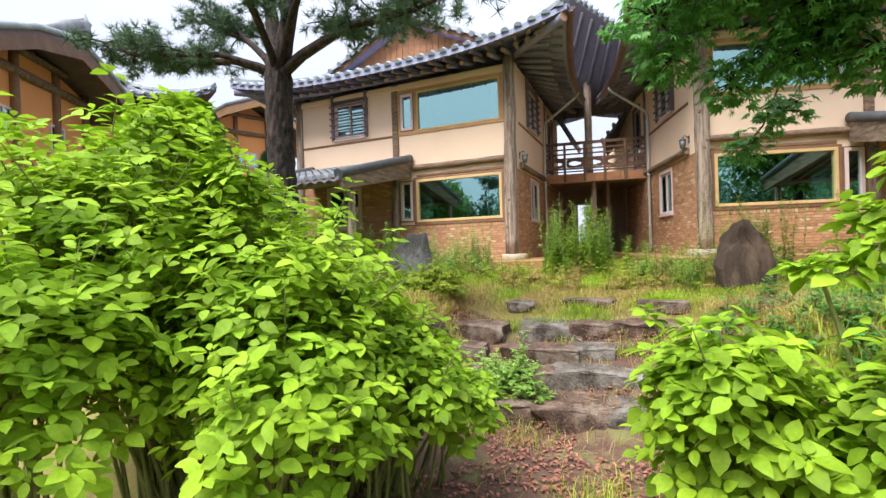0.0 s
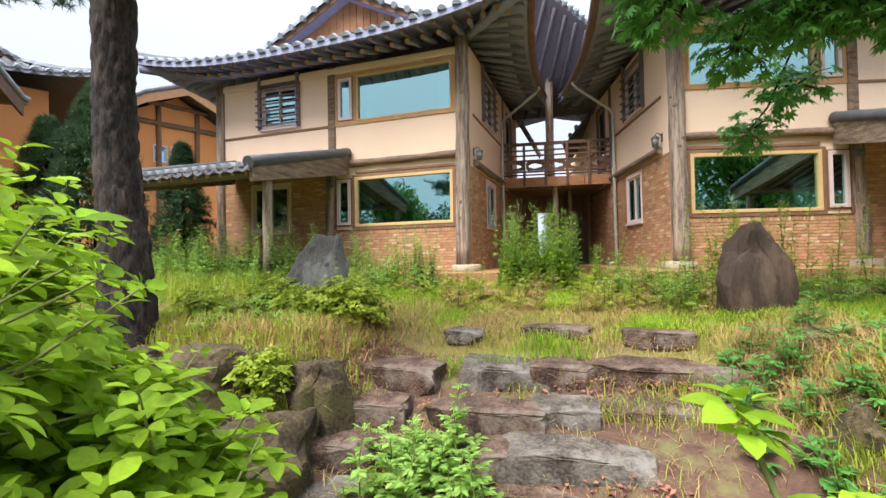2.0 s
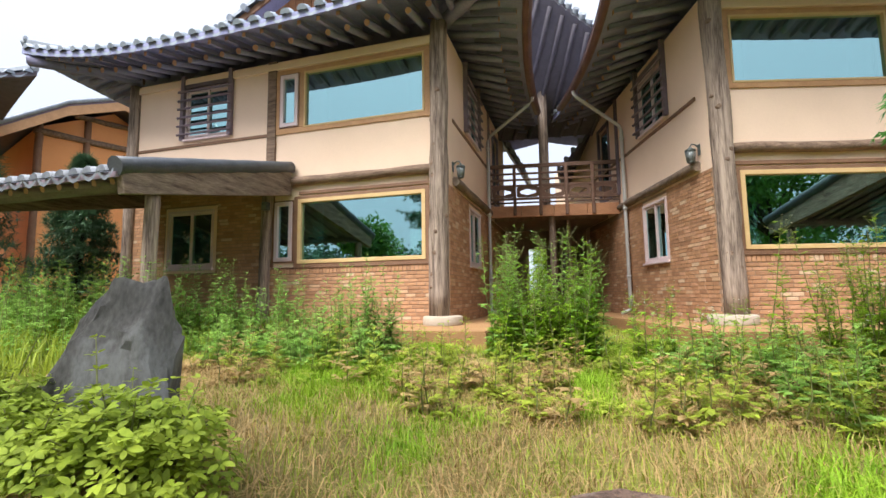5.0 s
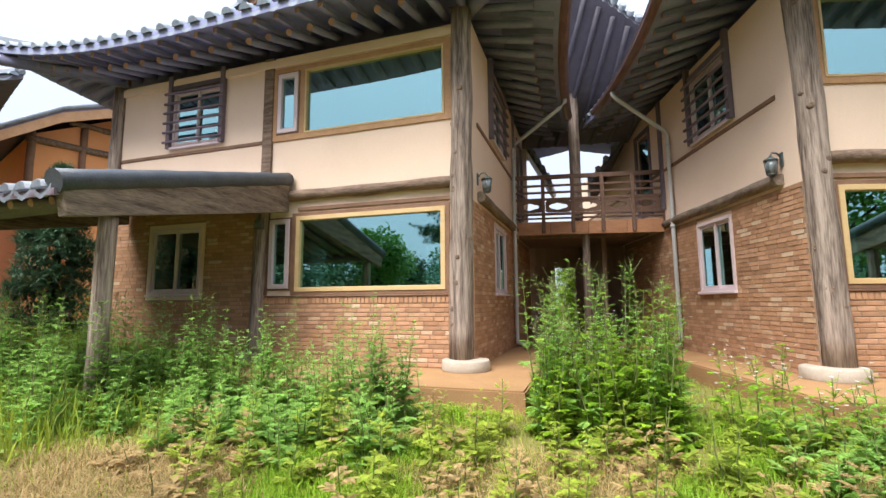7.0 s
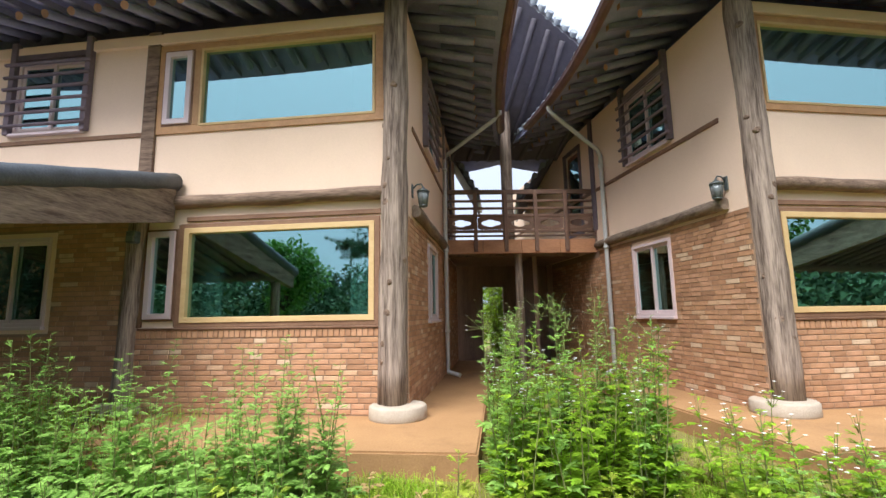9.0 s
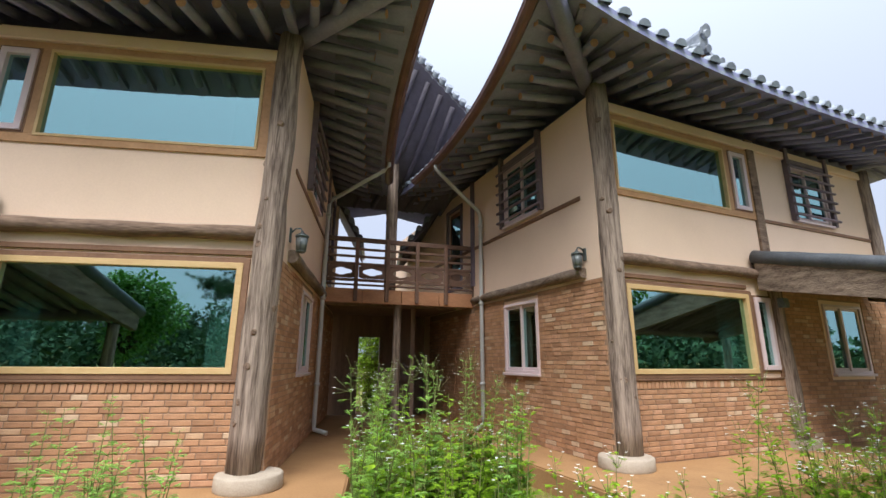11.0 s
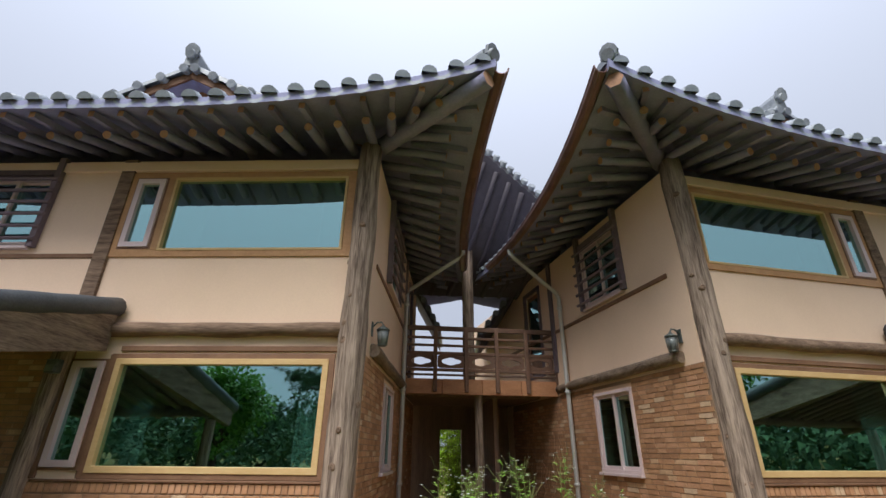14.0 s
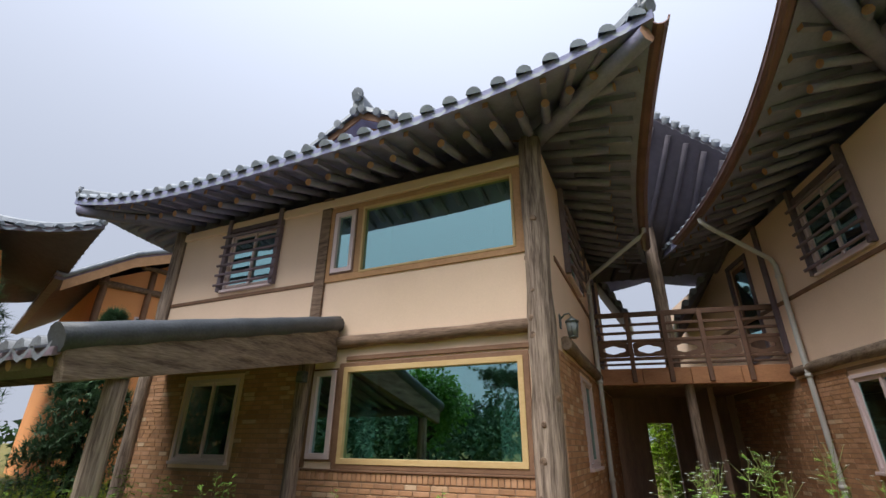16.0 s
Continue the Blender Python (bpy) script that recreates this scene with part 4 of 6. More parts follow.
def canopy(H, u0, u1, group):
    """An entrance canopy: posts, sloping side beams and a tiled lean-to roof."""
    c = thing("entrance_canopy", "tiled lean-to canopy on weathered timber posts", "canopy", group)
    y0, y1 = -3.38, -0.06
    z_at = lambda v: lerp(3.27, 4.14, (v - y0) / (y1 - y0))
    bm = bmesh.new()
    g = [[bm.verts.new(H(u, v, z_at(v) + dz)) for u in (u0, u1)] for v, dz in ((y0 - 0.2, -0.02), (y1, 0.0), (y1, -0.07), (y0 - 0.2, -0.09))]
    for i in range(4):
        bm.faces.new((g[i][0], g[i][1], g[(i + 1) % 4][1], g[(i + 1) % 4][0]))
    for k in (0, 1):
        bm.faces.new([g[i][k] for i in range(4)])
    deck = part("deck", bm, DARKWOOD, c, "dark boarded roof deck")
    bm = bmesh.new()
    n = int((u1 - u0) / 0.25)
    for k in range(n + 1):
        u = lerp(u0 + 0.2, u1 - 0.2, k / n)
        m = 13
        for j in range(m):
            va, vb = lerp(y0 - 0.24, y1, j / m), lerp(y0 - 0.24, y1, (j + 1) / m) + 0.03
            r = 0.085
            rings = [[bm.verts.new(H(u + rr * math.cos(t), v, z_at(v) + 0.0 + rr * math.sin(t))) for t in (0, 0.8, 1.57, 2.34, 3.14)] for v, rr in ((va, r), (vb, r * 0.8))]
            for i in range(4):
                bm.faces.new((rings[0][i], rings[0][i + 1], rings[1][i + 1], rings[1][i])).smooth = True
            if j == 0:
                bm.faces.new(rings[0])
    for k in range(n):
        pts = [H(lerp(u0, u1, (k + t) / n), y0 - 0.23, z_at(y0 - 0.23) + 0.03 - 0.10 * math.sin(math.pi * t)) for t in np.linspace(0, 1, 5)]
        up_, dn = [bm.verts.new(p) for p in pts], [bm.verts.new(p + Vector((0, 0, -0.05))) for p in pts]
        for i in range(4):
            bm.faces.new((up_[i], up_[i + 1], dn[i + 1], dn[i]))
    part("canopy_tiles", bm, TILEWORN, c, "overlapping grey clay tiles", "stuff")
    for u in (u0 + 0.02, u1 - 0.02):
        bm = bmesh.new()
        lo, hi = -0.40, -0.02
        prof = [(y0 - 0.1, z_at(y0) + lo + 0.06), (y0 - 0.16, z_at(y0) + hi), (y1 - 0.02, z_at(y1) + hi), (y1 - 0.02, z_at(y1) + lo - 0.12), ((y0 + y1) / 2, z_at((y0 + y1) / 2) + lo - 0.02)]
        a, b = [bm.verts.new(H(u - 0.06, v, z)) for v, z in prof], [bm.verts.new(H(u + 0.06, v, z)) for v, z in prof]
        bm.faces.new(a)
        bm.faces.new(b[::-1])
        for i in range(5):
            bm.faces.new((a[i], a[(i + 1) % 5], b[(i + 1) % 5], b[i]))
        bmesh.ops.bevel(bm, geom=list(bm.edges), offset=0.012, segments=1, affect="EDGES")
        part("side_beam", bm, LOGWOOD_DEEP, c, "deep weathered side beam")
        bm = bmesh.new()
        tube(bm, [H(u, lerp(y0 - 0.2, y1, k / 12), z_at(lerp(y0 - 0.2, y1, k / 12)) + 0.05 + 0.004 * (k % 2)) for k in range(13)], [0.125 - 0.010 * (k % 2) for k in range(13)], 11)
        part("verge_tile", bm, TILEDEEP, c)
        gz = height(*H(u, y0 + 0.35, 0).xy)
        post("canopy_post", H, u + 0.08, y0 + 0.40, gz - 0.1, z_at(y0 + 0.4) - 0.35, 0.092, c, OLDWOOD, "weathered square-cut post")
    bm = bmesh.new()
    tube(bm, line(H(u0, y0 + 0.25, z_at(y0 + 0.25) - 0.16), H(u1, y0 + 0.25, z_at(y0 + 0.25) - 0.16), 8), 0.10, 8, 0.1)
    part("front_beam", bm, DARKWOOD, c)
    for k in range(12):
        u = lerp(u0 + 0.15, u1 - 0.15, k / 11)
        bm = bmesh.new()
        tube(bm, line(H(u, y0 - 0.12, z_at(y0 - 0.12) - 0.14), H(u, y1, z_at(y1) - 0.13), 3), 0.045, 7, 0.1)
        for fc in bm.faces:
            fc.material_index = 1 if len(fc.verts) > 4 else 0
        part("rafter", bm, [DARKWOOD, ENDWOOD], c)


late = []
HL, house_l = build_house(-2.47, 12.06, 0.0, -1, 3)
HR, house_r = build_house(1.80, 12.46, 15.0, 1, 8)
canopy(HL, 3.22, 6.9, "entrance canopies")
canopy(HR, 3.30, 6.6, "entrance canopies")


# ---- between the houses ----
def frame2(p, q):
    """A frame along the line p to q: a along it, b behind it."""
    p, q = Vector((*p, 0)), Vector((*q, 0))
    d = (q - p).normalized()
    nrm = Vector((-d.y, d.x, 0))
    return (lambda a, b, z: p + d * a + nrm * b + Vector((0, 0, z))), (q - p).length


def balcony():
    F, L = frame2((-2.46, 15.84), (0.80, 16.36))
    b = thing("balcony", "weathered red-brown timber balcony bridging the two houses", "balcony")
    bm = bmesh.new()
    box(bm, F, 0.0, L, 0.06, 2.2, 3.78, 3.88)
    part("deck", bm, PLANK, b)
    n = 4
    for k in range(n):
        strip("fascia_board", F, L * k / n + 0.004, L * (k + 1) / n - 0.004, 3.58, 3.88, 0.0, 0.05, b, FASCIA)
    for k in range(6):
        a = lerp(0.03, L - 0.03, k / 5)
        strip("baluster_post", F, a - 0.04, a + 0.04, 3.62, 4.92, -0.05, -0.002, b, RAIL)
    for z, w in ((4.92, 0.05), (4.72, 0.025), (4.56, 0.025), (4.40, 0.03), (4.06, 0.03), (3.96, 0.02)):
        strip("rail", F, -0.02, L + 0.02, z - w, z + w, 0.0, 0.045, b, RAIL)
    # pierced panel between the two middle rails
    for k in range(5):
        a0, a1 = lerp(0.07, L - 0.07, k / 5) + 0.03, lerp(0.07, L - 0.07, (k + 1) / 5) - 0.03
        z0, z1 = 4.10, 4.37
        bm = bmesh.new()
        m, c, rz = 28, (a0 + a1) / 2, 0.085
        outer, inner = [], []
        for i in range(m):
            t = 2 * math.pi * i / m
            x, y = math.cos(t), math.sin(t)
            s = 1 / max(abs(x), abs(y))
            outer.append((c + x * s * (a1 - a0) / 2, (z0 + z1) / 2 + y * s * (z1 - z0) / 2))
            lobe = 0.78 + 0.22 * abs(math.cos(1.5 * t)) if abs(x) < 0.8 else 1.0
            inner.append((c + x * (a1 - a0) * 0.36, (z0 + z1) / 2 + y * rz * lobe * (1.0 if abs(x) < 0.35 else 0.85)))
        fo, fi, bo, bi = ([bm.verts.new(F(p[0], d, p[1])) for p in s] for s, d in ((outer, 0.01), (inner, 0.01), (outer, 0.035), (inner, 0.035)))
        for i in range(m):
            j = (i + 1) % m
            bm.faces.new((fo[i], fo[j], fi[j], fi[i]))
            bm.faces.new((bo[i], bi[i], bi[j], bo[j]))
            bm.faces.new((fi[i], fi[j], bi[j], bi[i]))
        part("pierced_panel", bm, RAIL, b, "board pierced with a cloud-shaped slot")
    post("support_post", F, 1.62, 0.25, 0.8, 3.8, 0.085, b, OLDWOOD, "slim weathered support post")
    # the back of the passage: a dark wall with a bright door-wide gap
    G, L2 = frame2((-2.5, 18.9), (0.5, 19.3))
    t = thing("passage_wall", "dark plank wall closing the passage below the balcony, with an open gap", "wall")
    wall("planking", G, 3.0, 0.7, 3.75, 0.15, [(0.72, 1.28, 0.7, 3.05)], PLANK, t)
    post("tall_post", F, 1.52, 0.75, 3.84, 8.3, 0.13, t, OLDWOOD, "tall weathered post carrying the roofs")
    bm = bmesh.new()
    box(bm, F, 0.0, L - 0.1, 0.9, 3.9, 3.62, 3.78)
    part("passage_ceiling", bm, PLANK, t)
    bm = bmesh.new()
    box(bm, F, 2.1, 2.2, 1.0, 3.6, 0.7, 3.65)
    part("side_planking", bm, PLANK, t)
    # open front slab of the passage
    bm = bmesh.new()
    box(bm, F, 0.3, L, 1.0, 4.2, 0.6, 1.05)
    part("passage_step", bm, CONCRETE, t)


def link_roof():
    """The tiled roof behind, between the two houses, seen from below."""
    r = thing("link_roof", "tiled roof spanning the gap behind the balcony", "roof")
    c = [Vector(p) for p in ((-1.35, 15.02, 9.54), (1.15, 15.6, 7.3), (0.9, 18.3, 6.45), (-3.2, 17.9, 6.45))]
    bm = bmesh.new()
    n = 14
    lo = []
    for dz in (0.0, -0.12):
        g = [[bm.verts.new(c[0].lerp(c[1], i / n).lerp(c[3].lerp(c[2], i / n), j / 6) + Vector((0, 0, dz - 0.25 * math.sin(math.pi * j / 6)))) for i in range(n + 1)] for j in range(7)]
        for j in range(6):
            for i in range(n):
                bm.faces.new((g[j][i], g[j][i + 1], g[j + 1][i + 1], g[j + 1][i]))
        lo.append(g)
    for j in (0, 6):
        for i in range(n):
            bm.faces.new((lo[0][j][i], lo[0][j][i + 1], lo[1][j][i + 1], lo[1][j][i]))
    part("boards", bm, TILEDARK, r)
    for k in range(9):
        p, q = c[0].lerp(c[1], (k + 0.5) / 9), c[3].lerp(c[2], (k + 0.5) / 9)
        bm = bmesh.new()
        tube(bm, [p.lerp(q, t) + Vector((0, 0, -0.17 - 0.25 * math.sin(math.pi * t))) for t in (0.03, 0.25, 0.5, 0.75, 0.97)], 0.055, 7, 0.08)
        part("rafter", bm, TILEDARK, r)
    bm = bmesh.new()
    for k in range(17):
        p = c[0].lerp(c[1], k / 16) + Vector((0, 0, 0.04))
        q = c[3].lerp(c[2], k / 16) + Vector((0, 0, 0.04))
        d = (q - p).normalized()
        tube(bm, [p - d * 0.06, p + d * 0.3, p.lerp(q, 0.5) + Vector((0, 0, -0.2)), q + d * 0.05], 0.085, 7)
    for e in ((c[3], c[2]), (c[0], c[1])):
        for k in range(16):
            p, q = e[0].lerp(e[1], k / 16), e[0].lerp(e[1], (k + 1) / 16)
            pts = [p.lerp(q, t) + Vector((0, 0, -0.05 - 0.10 * math.sin(math.pi * t))) for t in np.linspace(0, 1, 5)]
            a, b = [bm.verts.new(x + Vector((0, 0, 0.14))) for x in pts], [bm.verts.new(x) for x in pts]
            for i in range(4):
                bm.faces.new((a[i], a[i + 1], b[i + 1], b[i]))
    part("roof_tiles", bm, TILE, r, "", "stuff")


def drainage(H, tip_v, group):
    """Copper-brown gutter on the inner eave, with its downpipe to the wall and down to the porch."""
    g = thing("gutter", "copper-brown eave gutter with a grey downpipe", "gutter", group)
    TD = DEEP + 2.44

    def edge(v):
        s = abs(2 * (v + 1.22) / TD - 1)
        return -(1.2 + 0.43 * s ** 2.2) - 0.07, EAVE + 0.48 * s ** 2.2 - 0.10
    bm = bmesh.new()
    prev = None
    for i in range(17):
        v = lerp(-1.25, 4.4, i / 16)
        u, z = edge(v)
        ring = [bm.verts.new(H(u + 0.092 * math.cos(t), v, z + 0.092 * math.sin(t))) for t in np.linspace(math.pi, 2 * math.pi, 7)]
        ring += [bm.verts.new(H(u + 0.078 * math.cos(t), v, z + 0.078 * math.sin(t))) for t in np.linspace(2 * math.pi, math.pi, 7)]
        if prev:
            for k in range(14):
                bm.faces.new((prev[k], prev[(k + 1) % 14], ring[(k + 1) % 14], ring[k]))
        else:
            bm.faces.new(ring)
        prev = ring
    bm.faces.new(prev)
    part("trough", bm, COPPER, g)
    for du, dz, rad in ((-0.088, 0.0, 0.013), (-0.074, -0.05, 0.008), (-0.03, -0.088, 0.008)):
        bm = bmesh.new()
        tube(bm, [H(edge(v)[0] + du, v, edge(v)[1] + dz) for v in np.linspace(-1.25, 4.4, 17)], rad, 6)
        part("rib", bm, COPPER, g)
    u, z = edge(3.15)
    bm = bmesh.new()
    pts = [H(u, 3.15, z - 0.05), H(u, 3.15, z - 0.16), H(u + 0.10, 3.16, z - 0.26), H(-0.16, 3.42, 5.62), H(-0.09, 3.45, 5.50), H(-0.09, 3.45, 4.0), H(-0.09, 3.45, 1.35), H(-0.10, 3.44, 1.22), H(-0.34, 3.3, 1.17)]
    tube(bm, pts, 0.042, 9)
    part("downpipe", bm, ZINC, g, "grey plastic downpipe")
    for z in (3.6, 5.3, 2.0):
        bm = bmesh.new()
        tube(bm, [H(-0.09, 3.45, z - 0.03), H(-0.09, 3.45, z + 0.03)], 0.055, 9)
        part("pipe_clip", bm, ZINC, g)


def rear_eave(p, q, r, label):
    """A low tiled eave of the rear wings, seen past the balcony."""
    e = thing("rear_eave", label, "roof", "rear eaves")
    p, q, r = Vector(p), Vector(q), Vector(r)
    bm = bmesh.new()
    back = Vector((0, 2.5, 0.0))
    top = [bm.verts.new(x) for x in (p, q, q + back, p + back)]
    low = [bm.verts.new(x + Vector((0, 0, -0.16))) for x in (p, q, q + back, p + back)]
    bm.faces.new(top)
    bm.faces.new(low[::-1])
    for i in range(4):
        bm.faces.new((top[i], top[(i + 1) % 4], low[(i + 1) % 4], low[i]))
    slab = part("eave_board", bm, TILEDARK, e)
    bm = bmesh.new()
    for k in range(7):
        tube(bm, [p.lerp(q, k / 6) + Vector((0, -0.05, 0.05)), p.lerp(q, k / 6) + back + Vector((0, 0, 0.05))], 0.08, 7)
    part("eave_tiling", bm, TILE, slab, "", "stuff")


rear_eave((-2.6, 18.2, 6.9), (-1.86, 18.3, 5.55), (0, 0, 0), "dark tiled rear eave of the paired house")
rear_eave((0.55, 18.2, 6.9), (-0.72, 18.3, 5.35), (0, 0, 0), "dark tiled rear eave beyond the balcony rail")
balcony()
wing = thing("rear_wing", "ochre plaster rear wing behind the balcony", "wall")
wing_bm = bmesh.new()
box(wing_bm, HR.side(), 6.62, 11.0, 0.0, 0.22, 0.75, 6.4, 0.01)
part("plaster_wall", wing_bm, PLASTER, wing)
strip("belt", HR.side(), 6.64, 10.98, 4.86, 4.93, -0.02, -0.002, wing, REDWOOD)
link_roof()
drainage(HL, -1.2, "gutters")
drainage(HR, -1.2, "gutters")


# ---- neighbouring houses ----
def orange_house(x, y, turn, W, D, z0, z1, ridge, label, win=((1.2, 2.0), (3.4, 4.2)), barge=None):
    """A clay-plastered house with an open gable to the garden and deep verges."""
    H = House(x, y, turn, 1)
    h = thing("orange_house", label, "house", "neighbouring houses")
    bm = bmesh.new()
    prof = [(0, z0), (W, z0), (W, z1), (W / 2, ridge - 0.25), (0, z1)]
    a, b = [bm.verts.new(H(u, 0, z)) for u, z in prof], [bm.verts.new(H(u, D, z)) for u, z in prof]
    bm.faces.new(a)
    bm.faces.new(b[::-1])
    for i in range(5):
        bm.faces.new((a[i], a[(i + 1) % 5], b[(i + 1) % 5], b[i]))
    part("wall", bm, ORANGE, h, "orange clay plaster walls")
    for i, w in enumerate(win):
        f = part("window", frame_mesh(H, w[0], w[1], z1 - 1.9, z1 - 1.1, 0.06, -0.04, 0.03), PVC, h)
        pane_box("pane", H, w[0] + 0.05, w[1] - 0.05, -0.012, z1 - 1.85, z1 - 1.15, f)
        strip("mullion", H, (w[0] + w[1]) / 2 - 0.03, (w[0] + w[1]) / 2 + 0.03, z1 - 1.85, z1 - 1.15, -0.035, -0.014, f, PVC)
    log_beam("tie_beam", H, -0.1, W + 0.1, -0.05, z1 - 0.15, 0.12, h)
    log_beam("collar_beam", H, W * 0.22, W * 0.78, -0.05, lerp(z1, ridge, 0.5), 0.10, h)
    for u in (0.05, W * 0.32, W * 0.68, W - 0.05):
        post("wall_post", H, u, -0.03, z0, z1 + 0.1 + (ridge - z1) * 0.55 * (1 - abs(2 * u / W - 1)), 0.11, h, REDWOOD)
    over, front = 1.15, 1.1
    k = (ridge - z1) / (W / 2)
    for s in (-1, 1):
        e = H(W / 2 + s * (W / 2 + over), 0, 0)
        prof = [(0.0, ridge), (0.5, ridge - 0.52 * k * W / 2), (1.0, z1 - over * k * 0.75), (1.07, z1 - over * k * 0.75 + 0.02)]
        bm = bmesh.new()
        rows = []
        for dz in (0.10, -0.06):
            rows.append([[bm.verts.new(H(W / 2 + s * t * (W / 2 + over), v, z + dz)) for t, z in prof] for v in (-front, D + front)])
        for g in rows:
            for i in range(3):
                bm.faces.new((g[0][i], g[0][i + 1], g[1][i + 1], g[1][i]))
        for v in (0, 1):
            for i in range(3):
                bm.faces.new((rows[0][v][i], rows[0][v][i + 1], rows[1][v][i + 1], rows[1][v][i]))
        bm.faces.new((rows[0][0][3], rows[0][1][3], rows[1][1][3], rows[1][0][3]))
        rf = part("roof_slope", bm, DARKWOOD, h, "dark tiled roof slope")
        bm = bmesh.new()
        n = int((D + 2 * front) / 0.3)
        for j in range(n + 1):
            v = lerp(-front, D + front, j / n)
            tube(bm, [H(W / 2 + s * t * (W / 2 + over), v, z + 0.12) for t, z in prof], 0.085, 6)
        part("roof_tiles", bm, TILE, rf, "", "stuff")
        bm = bmesh.new()
        pr = [(t, z - 0.05) for t, z in prof[:3]]
        for (t0, q0), (t1, q1) in zip(pr, pr[1:]):
            p = [H(W / 2 + s * t * (W / 2 + over), -front - 0.03, z) for t, z in ((t0, q0), (t1, q1), (t1, q1 - 0.34), (t0, q0 - 0.34))]
            v0, v1 = [bm.verts.new(x) for x in p], [bm.verts.new(x + H(0, 0.06, 0) - H(0, 0, 0)) for x in p]
            bm.faces.new(v0)
            bm.faces.new(v1[::-1])
            for i in range(4):
                bm.faces.new((v0[i], v0[(i + 1) % 4], v1[(i + 1) % 4], v1[i]))
        bmesh.ops.remove_doubles(bm, verts=bm.verts, dist=0.001)
        part("bargeboard", bm, barge or CASING, h, "stained timber bargeboard")
    bm = bmesh.new()
    tube(bm, [H(W / 2, lerp(-front - 0.15, D + front + 0.15, t), ridge + 0.22 + 0.25 * (2 * t - 1) ** 4) for t in np.linspace(0, 1, 11)], 0.17, 8, 0.0, True, 1.4)
    part("ridge", bm, TILE, h)
    bm = bmesh.new()
    tube(bm, [H(W / 2, -front - 0.1, ridge + q) for q in (0.3, 0.42, 0.55, 0.62, 0.8)], [0.17, 0.12, 0.16, 0.1, 0.03], 8)
    part("ridge_end", bm, TILE, h)


orange_house(-18.4, 15.25, 70.6, 4.5, 9.0, 0.8, 7.75, 9.2, "orange clay-plastered house behind young conifers", win=((1.2, 1.8), (1.9, 2.5)))
orange_house(-12.35, 4.65, 123.7, 4.2, 8.0, 0.3, 6.25, 7.07, "orange gabled house with deep dark bargeboards", win=((0.7, 1.3), (2.6, 3.2)), barge=RAIL)


def hall():
    """The tall dark-eaved hall between the neighbours: only its swept roof shows."""
    H = House(-17.1, 11.9, 66.5, -1)
    h = thing("tiled_hall", "hall with a swept dark tiled roof behind the neighbours", "house", "neighbouring houses")
    bm = bmesh.new()
    box(bm, H, 0, 5.5, 0, 6, 0.8, 7.3)
    part("wall", bm, ORANGE, h)
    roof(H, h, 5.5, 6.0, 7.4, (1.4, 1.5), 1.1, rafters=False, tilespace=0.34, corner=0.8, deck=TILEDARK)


hall()

# ---- stones ----
# centre, level of the top, half length and half depth, half thickness, turn
STEPS = [
    (-1.32, 4.20, 0.00, 0.36, 0.24, 0.17, 14), (-0.70, 4.32, 0.02, 0.29, 0.24, 0.18, 6), (0.02, 4.38, 0.03, 0.34, 0.26, 0.18, 8), (0.66, 4.52, 0.03, 0.38, 0.27, 0.17, 12),
    (-1.42, 4.64, 0.20, 0.32, 0.18, 0.16, 16), (-0.40, 4.74, 0.20, 0.16, 0.15, 0.15, 20), (0.16, 4.86, 0.23, 0.41, 0.19, 0.17, 5),
    (-1.45, 4.98, 0.36, 0.32, 0.17, 0.16, 12), (-0.47, 5.10, 0.36, 0.37, 0.17, 0.17, 6), (0.08, 5.24, 0.37, 0.21, 0.17, 0.16, 3), (0.78, 5.44, 0.37, 0.39, 0.17, 0.16, 9),
    (-1.43, 5.52, 0.53, 0.39, 0.20, 0.18, 4), (-0.46, 5.76, 0.52, 0.33, 0.22, 0.21, 4), (0.02, 5.82, 0.54, 0.24, 0.22, 0.22, 9), (0.76, 5.93, 0.55, 0.49, 0.24, 0.17, 4),
    (-0.97, 6.28, 0.71, 0.16, 0.13, 0.07, 8), (-0.08, 6.52, 0.74, 0.30, 0.17, 0.07, -5), (0.82, 6.34, 0.75, 0.25, 0.14, 0.10, 2),
]
for i, (x, y, z, a, b, c, t) in enumerate(STEPS):
    rock("step_stone", (x, y, z - 0.66 * c), (a * 1.22, b * 1.25, c * 1.15), (ROCKRED, ROCK)[i % 3 == 0], 11 + i, "broken red-brown natural stone laid as a garden step", "garden steps", t, slab=True, rough=0.10)
BOULDERS = [
    (-2.50, 4.48, 0.36, 0.48, 0.38, 0.46, 20), (-1.74, 4.78, 0.34, 0.34, 0.30, 0.42, -25), (-1.78, 4.08, 0.06, 0.42, 0.30, 0.40, 30), (-3.35, 4.45, 0.38, 0.50, 0.40, 0.42, 10), (-4.3, 4.5, 0.35, 0.5, 0.4, 0.4, -20),
    (2.00, 5.95, 0.50, 0.46, 0.34, 0.36, 10), (2.80, 6.05, 0.50, 0.46, 0.36, 0.36, -20), (1.85, 5.05, 0.22, 0.42, 0.34, 0.42, 30), (1.55, 4.45, -0.05, 0.36, 0.30, 0.32, 5), (3.1, 5.2, 0.3, 0.5, 0.4, 0.36, 5),
]
for i, (x, y, z, a, b, c, t) in enumerate(BOULDERS):
    rock("retaining_boulder", (x, y, z), (a, b, c), ROCKMOSS, 60 + i, "dark mossy brown boulder holding back the lawn bank", "retaining boulders", t)
rock("standing_stone", (-2.85, 6.36, 1.13), (0.46, 0.20, 0.70), SLATE, 6, "upright grey natural standing stone with a slanted top", "standing stones", 8, top=0.72, shear=0.42, rough=0.15)
